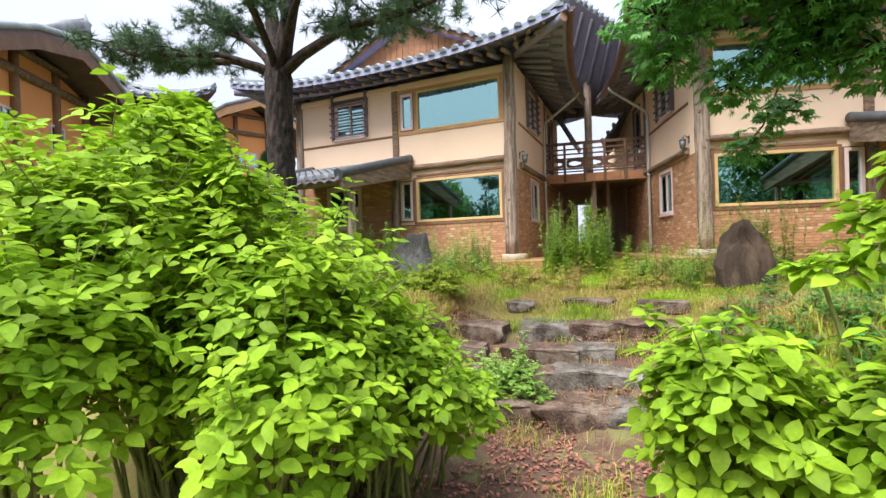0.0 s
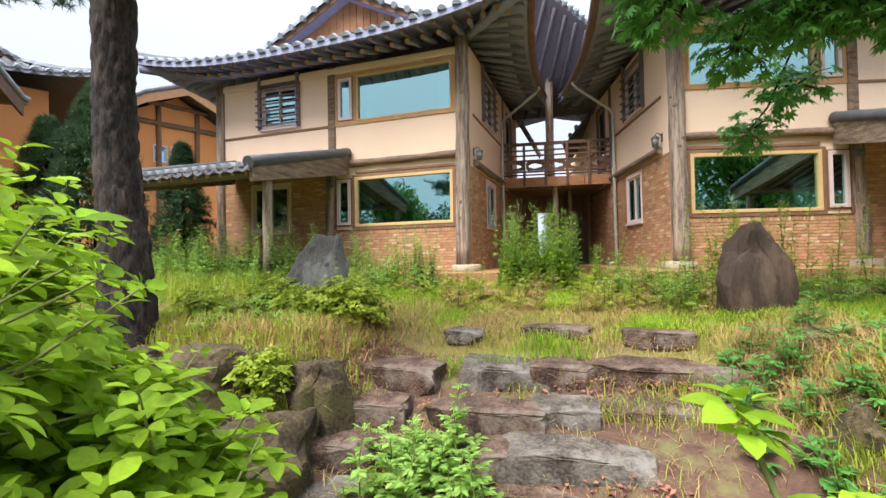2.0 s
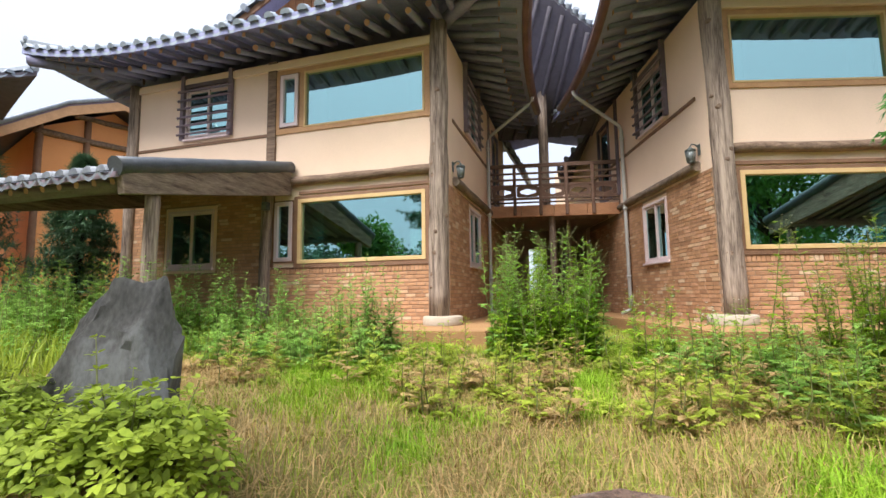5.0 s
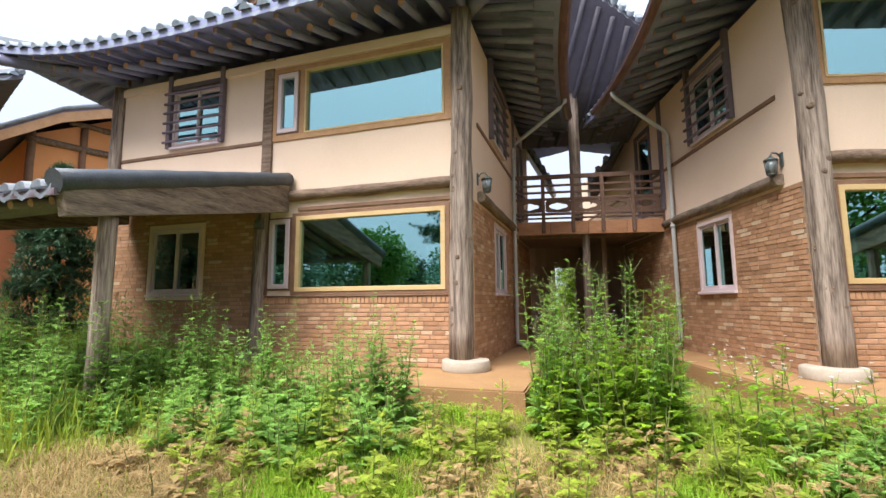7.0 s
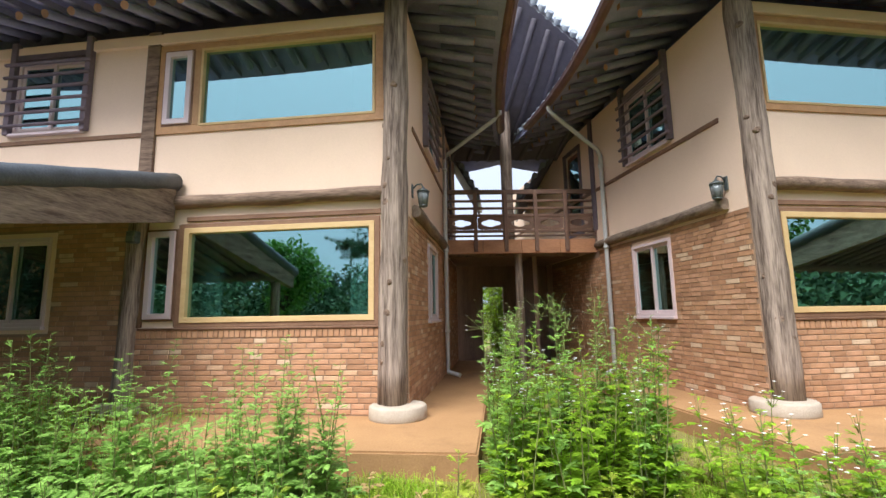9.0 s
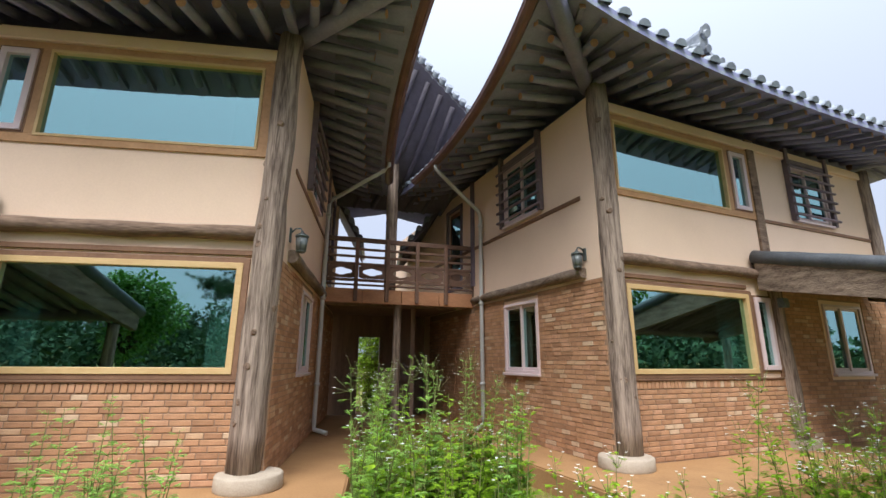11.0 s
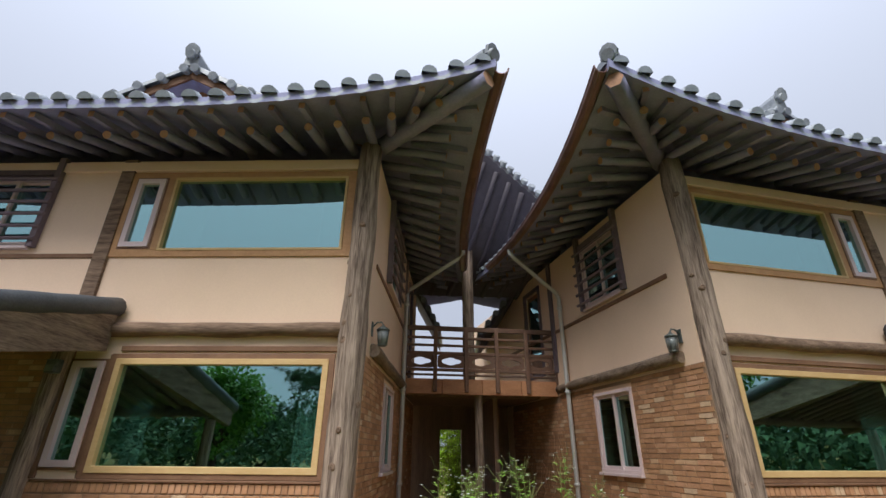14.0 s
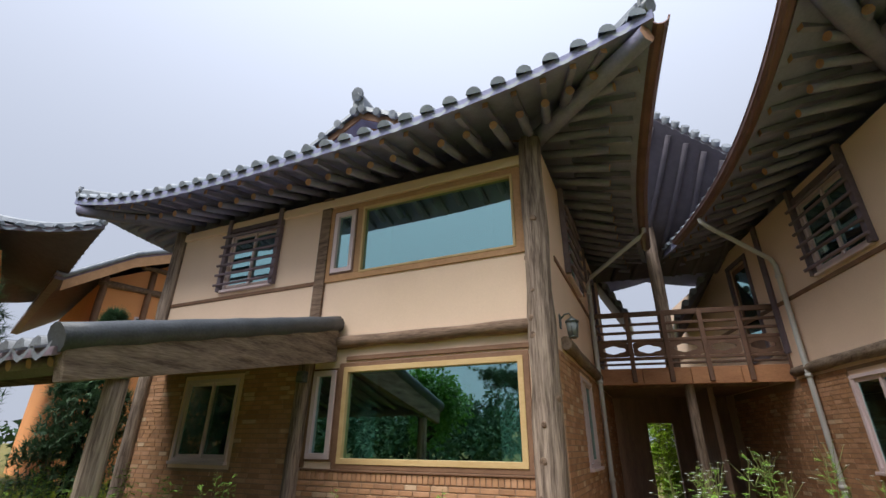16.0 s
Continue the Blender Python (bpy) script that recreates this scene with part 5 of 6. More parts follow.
rock("standing_stone", (1.88, 7.42, 1.10), (0.41, 0.27, 0.72), BROWNSTONE, 14, "upright dark brown standing stone narrowing to a blunt top", "standing stones", -10, top=0.62)


# ---- plants ----
class Leaves:
    """Gathers leaves, blades and needles as flat pieces of one mesh."""

    def __init__(self):
        self.v, self.f = [], []

    def leaf(self, p, d, n, ln, w, fold=0.25, droop=0.2, fine=False):
        """A pointed oval, folded along its rib; fine: with a rounder outline."""
        d = d.normalized()
        s = d.cross(n)
        s = s.normalized() if s.length > 1e-4 else Vector((1, 0, 0))
        u = s.cross(d)
        b = len(self.v)
        tip = p + d * ln - u * ln * droop
        if fine:
            rib = [p + d * ln * t - u * ln * droop * t * t for t in (0.22, 0.5, 0.78)]
            self.v += [p]
            for c, k in zip(rib, (0.72, 1.0, 0.66)):
                self.v += [c + s * w * k + u * w * k * fold, c, c - s * w * k + u * w * k * fold]
            self.v.append(tip)
            self.f += [(b, b + 1, b + 2), (b, b + 2, b + 3), (b + 7, b + 10, b + 8), (b + 8, b + 10, b + 9)]
            for k in (1, 2, 4, 5):
                self.f += [(b + k, b + k + 3, b + k + 4), (b + k, b + k + 4, b + k + 1)]
            return
        m = p + d * ln * 0.5 - u * ln * droop * 0.2
        q = p + d * ln * 0.8 - u * ln * droop * 0.6
        self.v += [p, m + s * w - u * -w * fold, q + s * w * 0.55, tip, q - s * w * 0.55, m - s * w - u * -w * fold, m]
        self.f += [(b, b + 1, b + 6), (b + 1, b + 2, b + 6), (b + 2, b + 3, b + 6), (b + 3, b + 4, b + 6), (b + 4, b + 5, b + 6), (b + 5, b, b + 6)]

    def tri(self, p, q, r):
        b = len(self.v)
        self.v += [p, q, r]
        self.f.append((b, b + 1, b + 2))

    def done(self, name, material, parent=None, label="", kind=""):
        return mesh_np(name, [tuple(x) for x in self.v], self.f, material, parent, label, kind)


def rvec(r):
    z, t = r.uniform(-1, 1), r.uniform(0, 2 * math.pi)
    q = math.sqrt(1 - z * z)
    return Vector((q * math.cos(t), q * math.sin(t), z))


def shrub(name, lobes, stems, count, material, label, leaf=(0.088, 0.021), palm=5, seed=1, droop=0.3, inner=0.35, group="", shoots=0):
    """Woody stems from the ground, twigs, whorls of leaflets through several lobes, and young shoots that break the outline."""
    r = random.Random(seed)
    base = thing(name, label, "shrub", group)
    L = Leaves()
    tw = bmesh.new()
    total = sum(l[1][0] * l[1][1] + l[1][0] * l[1][2] for l in lobes)

    def whorl(p, d, size):
        up = (Vector((0, 0, 0.9)) + d * 0.55 + rvec(r) * 0.5).normalized()
        ax = up.cross(rvec(r)).normalized()
        bt = up.cross(ax)
        m = palm + r.choice((-1, 0, 0, 1)) if palm > 3 else palm
        for j in range(m):
            t = 2 * math.pi * (j + r.uniform(-0.25, 0.25)) / m
            dd = (ax * math.cos(t) + bt * math.sin(t) + d * 0.30 + up * r.uniform(-0.15, 0.35)).normalized()
            k = size * r.uniform(0.55, 1.25)
            L.leaf(p + dd * leaf[0] * 0.18, dd, (up + rvec(r) * 0.3).normalized(), leaf[0] * k, leaf[1] * k * r.uniform(0.85, 1.15), 0.22, droop * r.uniform(0.3, 1.6), True)

    for (c, rad, root) in lobes:
        c = Vector(c)
        n = int(count * (rad[0] * rad[1] + rad[0] * rad[2]) / total)
        for i in range(n):
            d = rvec(r)
            if d.z < -0.5:
                d.z *= -0.6
            k = r.uniform(inner, 1.0) ** 0.6
            bump = 1 + 0.34 * noise.noise(d * 2.3 + c) + 0.22 * noise.noise(d * 6 + c)
            p = c + Vector((d.x * rad[0], d.y * rad[1], d.z * rad[2])) * k * bump
            whorl(p, d, 1.0)
            if i % 6 == 0:
                root_p = Vector(root) + Vector((r.uniform(-0.15, 0.15), r.uniform(-0.15, 0.15), 0))
                q = c.lerp(p, 0.35)
                tube(tw, [q, q.lerp(p, 0.5) + Vector((0, 0, -0.02)), p], [0.007, 0.005, 0.003], 4, caps=False)
                if i % 24 == 0:
                    tube(tw, [root_p, root_p.lerp(q, 0.5) + rvec(r) * 0.06, q], [0.016, 0.012, 0.008], 5, caps=False)
        for i in range(int(shoots * rad[0] * rad[2])):
            d = rvec(r)
            d.z = abs(d.z) * 0.8 + 0.15
            d.normalize()
            p = c + Vector((d.x * rad[0], d.y * rad[1], d.z * rad[2])) * 0.85
            way = (d * 0.8 + Vector((0, 0, 0.7)) + rvec(r) * 0.3).normalized()
            ln = r.uniform(0.15, 0.36)
            tube(tw, [p, p + way * ln * 0.5, p + way * ln], [0.005, 0.004, 0.002], 4, caps=False)
            m = int(ln / 0.055)
            for j in range(1, m + 1):
                whorl(p + way * ln * j / m, way, lerp(1.0, 0.6, j / m))
    L.done("foliage", material, base, "", "stuff")
    part("stem", tw, TWIG, base, "", "stuff")
    return base


G = lambda x, y: height(x, y)
def lobes_at(dx, dy, dz, lobes):
    """The same lobes and their roots, moved together."""
    return [((c[0] + dx, c[1] + dy, c[2] + dz), rad, (root[0] + dx, root[1] + dy, root[2])) for c, rad, root in lobes]


shrub("wayside_shrub", lobes_at(0.07, 0.16, 0.24, [
    ((-1.50, 1.85, 0.80), (0.85, 0.75, 0.85), (-1.6, 1.8, -0.3)), ((-2.45, 1.55, 1.12), (0.95, 0.85, 1.10), (-2.2, 1.7, -0.3)), ((-1.25, 2.50, 0.35), (0.62, 0.50, 0.58), (-1.5, 2.5, -0.3)),
    ((-2.4, 2.55, 0.95), (0.85, 0.7, 0.86), (-2.3, 2.6, -0.3)), ((-1.00, 1.45, 0.42), (0.52, 0.5, 0.50), (-1.2, 1.3, -0.3)), ((-3.3, 2.2, 0.9), (0.9, 0.9, 1.05), (-3, 2.2, -0.3)), ((-2.0, 0.85, 0.72), (0.75, 0.6, 0.70), (-2, 0.8, -0.3)),
    ((-0.76, 2.20, 0.36), (0.42, 0.36, 0.40), (-1.0, 2.3, -0.3)), ((-0.62, 2.50, 0.22), (0.38, 0.3, 0.32), (-0.9, 2.7, -0.3)), ((-2.45, 1.95, 2.10), (0.38, 0.28, 0.32), (-2.3, 1.9, 0.3)), ((-1.75, 1.80, 1.62), (0.30, 0.24, 0.28), (-1.6, 1.9, 0.3)),
    ((-3.4, 2.1, 1.85), (0.45, 0.4, 0.35), (-3, 2.0, 0.3)), ((-1.40, 2.60, 0.55), (0.45, 0.35, 0.50), (-1.4, 2.8, -0.3)), ((-0.95, 2.62, 0.45), (0.34, 0.30, 0.42), (-1.1, 2.6, -0.3)), ((-2.2, 2.85, 0.45), (0.45, 0.30, 0.40), (-2.1, 2.9, -0.3))]),
      30, 7200, LEAF, "dense lime-green wayside shrub with broad five-fingered leaves", leaf=(0.088, 0.026), seed=4, shoots=16)
shrub("wayside_shrub", lobes_at(0.06, 0.10, 0.17, [
    ((1.20, 2.45, 0.26), (0.52, 0.60, 0.54), (1.3, 2.4, -0.3)), ((1.75, 2.05, 0.50), (0.56, 0.52, 0.62), (1.8, 2.1, -0.3)), ((0.92, 2.55, 0.20), (0.36, 0.34, 0.40), (1.1, 2.7, -0.3)), ((2.05, 1.45, 0.75), (0.50, 0.5, 0.60), (2.0, 1.5, -0.3)), ((2.4, 2.5, 0.6), (0.6, 0.6, 0.7), (2.4, 2.5, -0.3)),
    ((0.90, 2.25, 0.62), (0.38, 0.40, 0.36), (1.2, 2.3, -0.2)), ((1.58, 2.25, 1.36), (0.24, 0.24, 0.18), (1.7, 2.2, 0.3)), ((1.80, 2.35, 1.68), (0.28, 0.26, 0.22), (2.1, 2.5, 0.3)), ((1.28, 2.25, 1.20), (0.12, 0.12, 0.08), (1.5, 2.2, 0.3)), ((0.60, 3.00, 0.86), (0.06, 0.05, 0.06), (1.1, 2.7, 0.1)), ((0.88, 2.95, 0.62), (0.10, 0.10, 0.10), (1.1, 2.7, 0.1))]),
      18, 2900, LEAF, "lime-green wayside shrub with broad oval leaves", leaf=(0.092, 0.030), palm=4, seed=9, shoots=12)
AZ = dict(leaf=(0.046, 0.0125), palm=5, droop=0.15, shoots=30)
shrub("azalea", [((-2.12, 5.88, 0.98), (0.46, 0.34, 0.30), (-2.2, 5.9, 0.6)), ((-3.12, 5.98, 1.02), (0.34, 0.28, 0.28), (-3.1, 6.0, 0.6)), ((-2.62, 5.80, 0.94), (0.36, 0.28, 0.24), (-2.6, 5.8, 0.6))], 10, 1900, AZALEA, "clipped lime-green azalea at the foot of the stone", seed=21, group="azaleas", **AZ)
shrub("azalea", [((-2.00, 4.50, 0.62), (0.24, 0.18, 0.20), (-2.05, 4.65, 0.3)), ((-1.92, 4.36, 0.42), (0.12, 0.10, 0.16), (-2.0, 4.5, 0.3))], 8, 380, AZALEA, "small lime-green azalea rooted between boulders", seed=22, group="azaleas", **AZ)
shrub("azalea", [((-3.50, 5.45, 1.00), (0.30, 0.26, 0.18), (-3.5, 5.45, 0.7)), ((-4.05, 5.75, 1.00), (0.28, 0.2, 0.18), (-4.0, 5.75, 0.7))], 8, 330, AZALEA, "sparse young azalea on the bank", seed=23, group="azaleas", **AZ)
shrub("azalea", [((-2.35, 3.88, 0.22), (0.36, 0.28, 0.22), (-2.35, 3.9, -0.3))], 8, 360, AZALEA, "small azalea below the boulders", seed=24, group="azaleas", **AZ)


shrub("creeper", [((-1.55, 23.2, 1.9), (0.7, 0.5, 1.5), (-1.5, 23.2, 0.4)), ((-1.45, 23.2, 3.2), (0.7, 0.5, 0.9), (-1.5, 23.2, 0.4))], 10, 1900, LEAF, "bright creeper growing beyond the passage gap", seed=27, shoots=20)


def conifer(x, y, h, r0, seed, label):
    z = height(x, y)
    r = random.Random(seed)
    base = thing("young_conifer", label, "tree", "young conifers")
    bm = bmesh.new()
    tube(bm, [(x, y, z - 0.1), (x + 0.05, y, z + h * 0.5), (x, y, z + h)], [0.09, 0.06, 0.015], 7)
    part("trunk", bm, BARK, base)
    L = Leaves()
    for i in range(int(800 * h / 3)):
        t = r.random() ** 0.75
        a = r.uniform(0, 2 * math.pi)
        rr = r0 * (1 - t) ** 0.8 * (0.75 + 0.35 * noise.noise(Vector((a * 1.3, t * 7, seed)))) + 0.05
        d = Vector((math.cos(a), math.sin(a), 0.1))
        p0 = Vector((x, y, z + 0.15 + t * (h - 0.2)))
        for k in range(5):
            p = p0 + d * rr * (0.35 + 0.65 * k / 4) + Vector((0, 0, -0.12 * rr * k / 4))
            for s in range(6):
                dd = (d * 0.8 + rvec(r) * 0.8).normalized()
                w = dd.cross(Vector((0, 0, 1))) * 0.02
                L.tri(p - w, p + w, p + dd * r.uniform(0.12, 0.24))
    L.done("crown", CEDAR, base)


for i, (x, y, h, q) in enumerate(((-10.9, 9.3, 4.5, 1.9), (-11.3, 12.0, 3.7, 1.3), (-13.2, 9.6, 4.0, 1.6), (-10.6, 15.0, 4.4, 1.1))):
    conifer(x, y, h, q, 40 + i, "young dark green conifer beside the house")


def pine():
    base = thing("pine_tree", "tall old pine with scaly dark bark and flat needle clouds", "tree")
    r = random.Random(5)
    x, y = -3.74, 4.76
    z = height(x, y)
    trunk = [Vector(p) for p in ((x + 0.03, y, z - 0.2), (x + 0.02, y, z + 0.12), (x, y, z + 0.9), (x - 0.12, y, z + 1.7), (x - 0.17, y + 0.02, z + 2.4), (x - 0.14, y, z + 3.2), (x - 0.12, y, z + 3.6))]
    girth = [0.31, 0.245, 0.195, 0.175, 0.17, 0.175, 0.14]
    # plates of bark parted by cracks
    verts, faces, rings, sides = [], [], 150, 60
    for i in range(rings + 1):
        f = i / rings * (len(trunk) - 1)
        k = min(int(f), len(trunk) - 2)
        c, g = trunk[k].lerp(trunk[k + 1], f - k), lerp(girth[k], girth[k + 1], f - k)
        for m in range(sides):
            a = 2 * math.pi * m / sides
            out = Vector((math.cos(a), math.sin(a), 0))
            q = Vector((out.x * g * 15, out.y * g * 15, c.z * 4.6))
            near = noise.voronoi(q + Vector((0, 0, 3)))[0]
            plate = min(1.0, (near[1] - near[0]) * 2.6)
            verts.append(tuple(c + out * (g * (1 + 0.06 * noise.noise(q * 0.25)) + 0.022 * plate - 0.010 + 0.006 * noise.noise(q * 3))))
    for i in range(rings):
        for m in range(sides):
            n = (m + 1) % sides
            faces.append((i * sides + m, i * sides + n, (i + 1) * sides + n, (i + 1) * sides + m))
    mesh_np("trunk", verts, faces, BARK, base, "scaly dark bark", smooth=True)
    fork = trunk[-2]
    limbs = []
    for d, l, r0 in (((-0.22, 0.1, 1), 2.4, 0.13), ((0.38, -0.05, 1), 2.6, 0.14), ((0.95, 0.1, 0.34), 2.5, 0.085), ((-0.95, -0.1, 0.30), 2.2, 0.075), ((0.9, -0.5, 0.75), 2.4, 0.06), ((-0.8, 0.15, 0.7), 2.2, 0.06), ((0.25, -0.7, 0.5), 2.0, 0.06), ((1.0, -0.2, 0.12), 2.9, 0.06), ((-0.8, -0.5, 0.2), 2.2, 0.05)):
        d = Vector(d).normalized()
        pts = [fork + d * l * t + Vector((0, 0, 0.12 * math.sin(t * 5))) + rvec(r) * 0.06 * t for t in np.linspace(0, 1, 7)]
        bm = bmesh.new()
        tube(bm, pts, [lerp(r0, 0.02, k / 6) for k in range(7)], 8, 0.1)
        part("limb", bm, BARK, base)
        limbs.append(pts)
    L = Leaves()
    tw = bmesh.new()
    for pts in limbs:
        for k in range(25):
            i = r.randrange(3, 7)
            p = pts[i] + Vector((0, 0, 0))
            d = rvec(r)
            d.z = d.z * 0.22 + 0.10
            q = p + d * r.uniform(0.3, 1.0)
            tube(tw, [p, p.lerp(q, 0.5) + Vector((0, 0, 0.05)), q], [0.014, 0.010, 0.005], 4, caps=False)
            for m in range(11):
                c = p.lerp(q, r.uniform(0.35, 1.05)) + rvec(r) * 0.10
                for s in range(24):
                    dd = (rvec(r) + Vector((0, 0, 0.35)) + d * 0.4).normalized()
                    w = dd.cross(rvec(r)).normalized() * 0.0055
                    L.tri(c - w, c + w, c + dd * r.uniform(0.09, 0.16))
    part("twig", tw, BARK, base, "", "stuff")
    L.done("crown", NEEDLE, base, "", "stuff")


pine()


def maple():
    base = thing("maple_tree", "broad maple with hanging sprays of lobed green leaves", "tree")
    r = random.Random(12)
    x, y = 5.4, 7.6
    z = height(x, y)
    bm = bmesh.new()
    tube(bm, [(x, y, z - 0.2), (x - 0.05, y, z + 1.2), (x - 0.2, y - 0.05, z + 2.4), (x - 0.5, y, z + 3.4)], [0.24, 0.18, 0.16, 0.12], 10, 0.1)
    part("trunk", bm, BARK, base)
    top = Vector((x - 0.3, y, z + 2.7))
    L = Leaves()
    tw = bmesh.new()
    lobes = [((2.94, 6.63, 4.99), (1.26, 1.18, 0.92)), ((4.11, 6.29, 5.62), (1.68, 1.51, 1.18)), ((5.46, 6.63, 5.28), (1.76, 1.6, 1.26)), ((2.13, 6.81, 5.36), (1.05, 0.92, 0.8)), ((2.68, 7.11, 4.06), (0.63, 0.55, 0.5)), ((3.52, 5.79, 4.36), (0.92, 0.8, 0.59)),
             ((1.79, 7.3, 3.66), (0.48, 0.43, 0.38)), ((2.1, 8.3, 2.92), (0.36, 0.32, 0.3)), ((1.57, 6.66, 4.94), (0.92, 0.84, 0.76)), ((0.88, 6.79, 4.52), (0.63, 0.46, 0.55)), ((1.04, 6.96, 4.02), (0.5, 0.42, 0.38)), ((2.6, 6.94, 4.44), (0.8, 0.67, 0.59)),
             ((4.78, 5.12, 4.69), (1.01, 0.92, 0.67)), ((4.2, 6.88, 6.54), (1.43, 1.09, 1.01)), ((2.39, 7.11, 3.85), (0.67, 0.55, 0.38)), ((3.27, 6.94, 3.68), (0.76, 0.59, 0.46)), ((4.2, 6.86, 3.52), (0.76, 0.59, 0.5)), ((2.52, 8.1, 3.37), (0.4, 0.38, 0.31))]
    for c, rad in lobes:
        c = Vector(c)
        if c.x < 2.9 and c.z < 4.6:
            tube(tw, [top, Vector((4.0, 7.6, 4.8)), Vector((2.9, 7.7, 4.9)), c + Vector((0.25, 0.05, 0.3)), c], [0.035, 0.028, 0.02, 0.011, 0.007], 6, 0.1, False)
        else:
            tube(tw, [top, top.lerp(c, 0.5) + Vector((0, 0, 0.25)), c], [0.035, 0.022, 0.012], 6, 0.1, False)
        n = int(400 * (rad[0] * rad[1] + rad[0] * rad[2]))
        for i in range(n):
            d = rvec(r)
            k = r.uniform(0.25, 1.0) ** 0.55 * (1 + 0.3 * noise.noise(d * 2 + c))
            p = c + Vector((d.x * rad[0], d.y * rad[1], d.z * rad[2])) * k
            if i % 10 == 0:
                tube(tw, [c.lerp(p, 0.15), c.lerp(p, 0.6) + Vector((0, 0, 0.04)), p], [0.012, 0.008, 0.003], 4, caps=False)
            n_up = (Vector((0, 0, 1)) + d * 0.5 + rvec(r) * 0.5).normalized()
            ax = (Vector((d.x, d.y, -0.5)) + rvec(r) * 0.7).normalized()
            sd = ax.cross(n_up).normalized()
            s = r.uniform(0.08, 0.14)
            for g, kk in ((-1.9, 0.55), (-1.1, 0.85), (-0.5, 1.0), (0, 1.15), (0.5, 1.0), (1.1, 0.85), (1.9, 0.55)):
                dd = ax * math.cos(g) + sd * math.sin(g)
                ww = dd.cross(n_up) * s * 0.17
                m = p + dd * s * kk * 0.5
                tip = p + dd * s * kk - n_up * s * 0.25
                b = len(L.v)
                L.v += [p, m + ww, tip, m - ww]
                L.f += [(b, b + 1, b + 3), (b + 1, b + 2, b + 3)]
    part("branch", tw, BARK, base)
    L.done("crown", MAPLE, base)


maple()


# ---- grass and weeds ----
def blades(name, spots, material, label, h=(0.08, 0.2), w=0.004, lean=0.5, seed=1):
    """Blades of grass, three triangles each."""
    g = np.random.default_rng(seed)
    n = len(spots)
    base = np.array(spots, dtype=np.float64)
    a = g.uniform(0, 2 * np.pi, n)
    d = np.stack([np.cos(a), np.sin(a), np.zeros(n)], 1)
    s = np.stack([-np.sin(a), np.cos(a), np.zeros(n)], 1)
    hh = g.uniform(h[0], h[1], n)[:, None]
    ln = g.uniform(0.1, 1.0, n)[:, None] * lean
    ww = (w * g.uniform(0.6, 1.4, n))[:, None]
    up = np.array([[0, 0, 1.0]])
    mid = base + up * hh * 0.6 + d * hh * ln * 0.35
    tip = base + up * hh * (1 - 0.25 * ln) + d * hh * ln
    v = np.stack([base - s * ww, base + s * ww, mid - s * ww * 0.8, mid + s * ww * 0.8, tip], 1).reshape(-1, 3)
    k = np.arange(n)[:, None] * 5
    f = np.concatenate([k + [[0, 1, 3]], k + [[0, 3, 2]], k + [[2, 3, 4]]], 0)
    return tagged(mesh_np(name, v, f, material), label, "grass", "", "stuff")


def scatter(n, x0, x1, y0, y1, keep, seed):
    r = random.Random(seed)
    out = []
    while len(out) < n:
        x, y = r.uniform(x0, x1), r.uniform(y0, y1)
        if keep(x, y, r.random()):
            out.append((x, y, height(x, y) - 0.01))
    return out


def on_porch(x, y):
    if y > 10.55 and x < -1.5:
        return True
    d = Vector((x, y, 0)) - HR.o
    u, v = d.x * HR.c + d.y * HR.s, -d.x * HR.s + d.y * HR.c
    return u > -0.95 and v > -1.48


def lush(x, y):
    return 0.46 + 1.2 * noise.noise(Vector((x * 0.6, y * 0.6, 7))) + 0.7 * noise.noise(Vector((x * 1.9, y * 1.9, 2)))


def stair(x, y):
    return -1.75 < x < 1.45 and 0.5 < y < 6.1


blades("lawn_grass", scatter(70000, -7, 6, 5.0, 16, lambda x, y, q: not on_porch(x, y) and not stair(x, y) and q < lush(x, y) * (1.0 if y < 11 else 0.4) + 0.1, 1), GRASS, "fresh long lawn grass", (0.04, 0.15), 0.0030, 1.2)
blades("dry_grass", scatter(52000, -6, 4, 3.6, 9.5, lambda x, y, q: not on_porch(x, y) and q < (1.05 - lush(x, y)) * (0.25 if stair(x, y) else 1), 2), STRAW, "dry straw-coloured grass", (0.05, 0.17), 0.0026, 2.3)
blades("step_grass", scatter(6500, -1.8, 1.8, 1.2, 5.9, lambda x, y, q: q < max(0.03, noise.noise(Vector((x * 1.6, y * 1.6, 4))) * 1.8 + 0.02), 3), GRASS, "tufts of grass between the steps", (0.05, 0.19), 0.0030, 1.0)
blades("edge_grass", scatter(26000, -7, 5.5, 3.3, 5.6, lambda x, y, q: (x < -1.75 or x > 1.5) and q < 0.35 + lush(x, y), 11), GRASS, "long grass over the boulders", (0.07, 0.24), 0.0045, 0.9)
blades("edge_straw", scatter(15000, -7, 5.5, 3.6, 6.2, lambda x, y, q: (x < -1.6 or x > 1.4) and q < 1.1 - lush(x, y), 12), STRAW, "dry grass over the bank", (0.05, 0.2), 0.004, 2.0)
blades("lime_tufts", scatter(24000, -4.5, 4, 5.6, 10.6, lambda x, y, q: not on_porch(x, y) and q < max(0.0, (lush(x, y) - 0.55) * 1.6), 21), LEAF, "lime-green tufts in the lawn", (0.05, 0.17), 0.0038, 1.1)
blades("bank_grass", scatter(26000, -14, -5, 5.5, 15, lambda x, y, q: True, 6), GRASS, "tall grass beside the house", (0.15, 0.5), 0.006, 0.6)


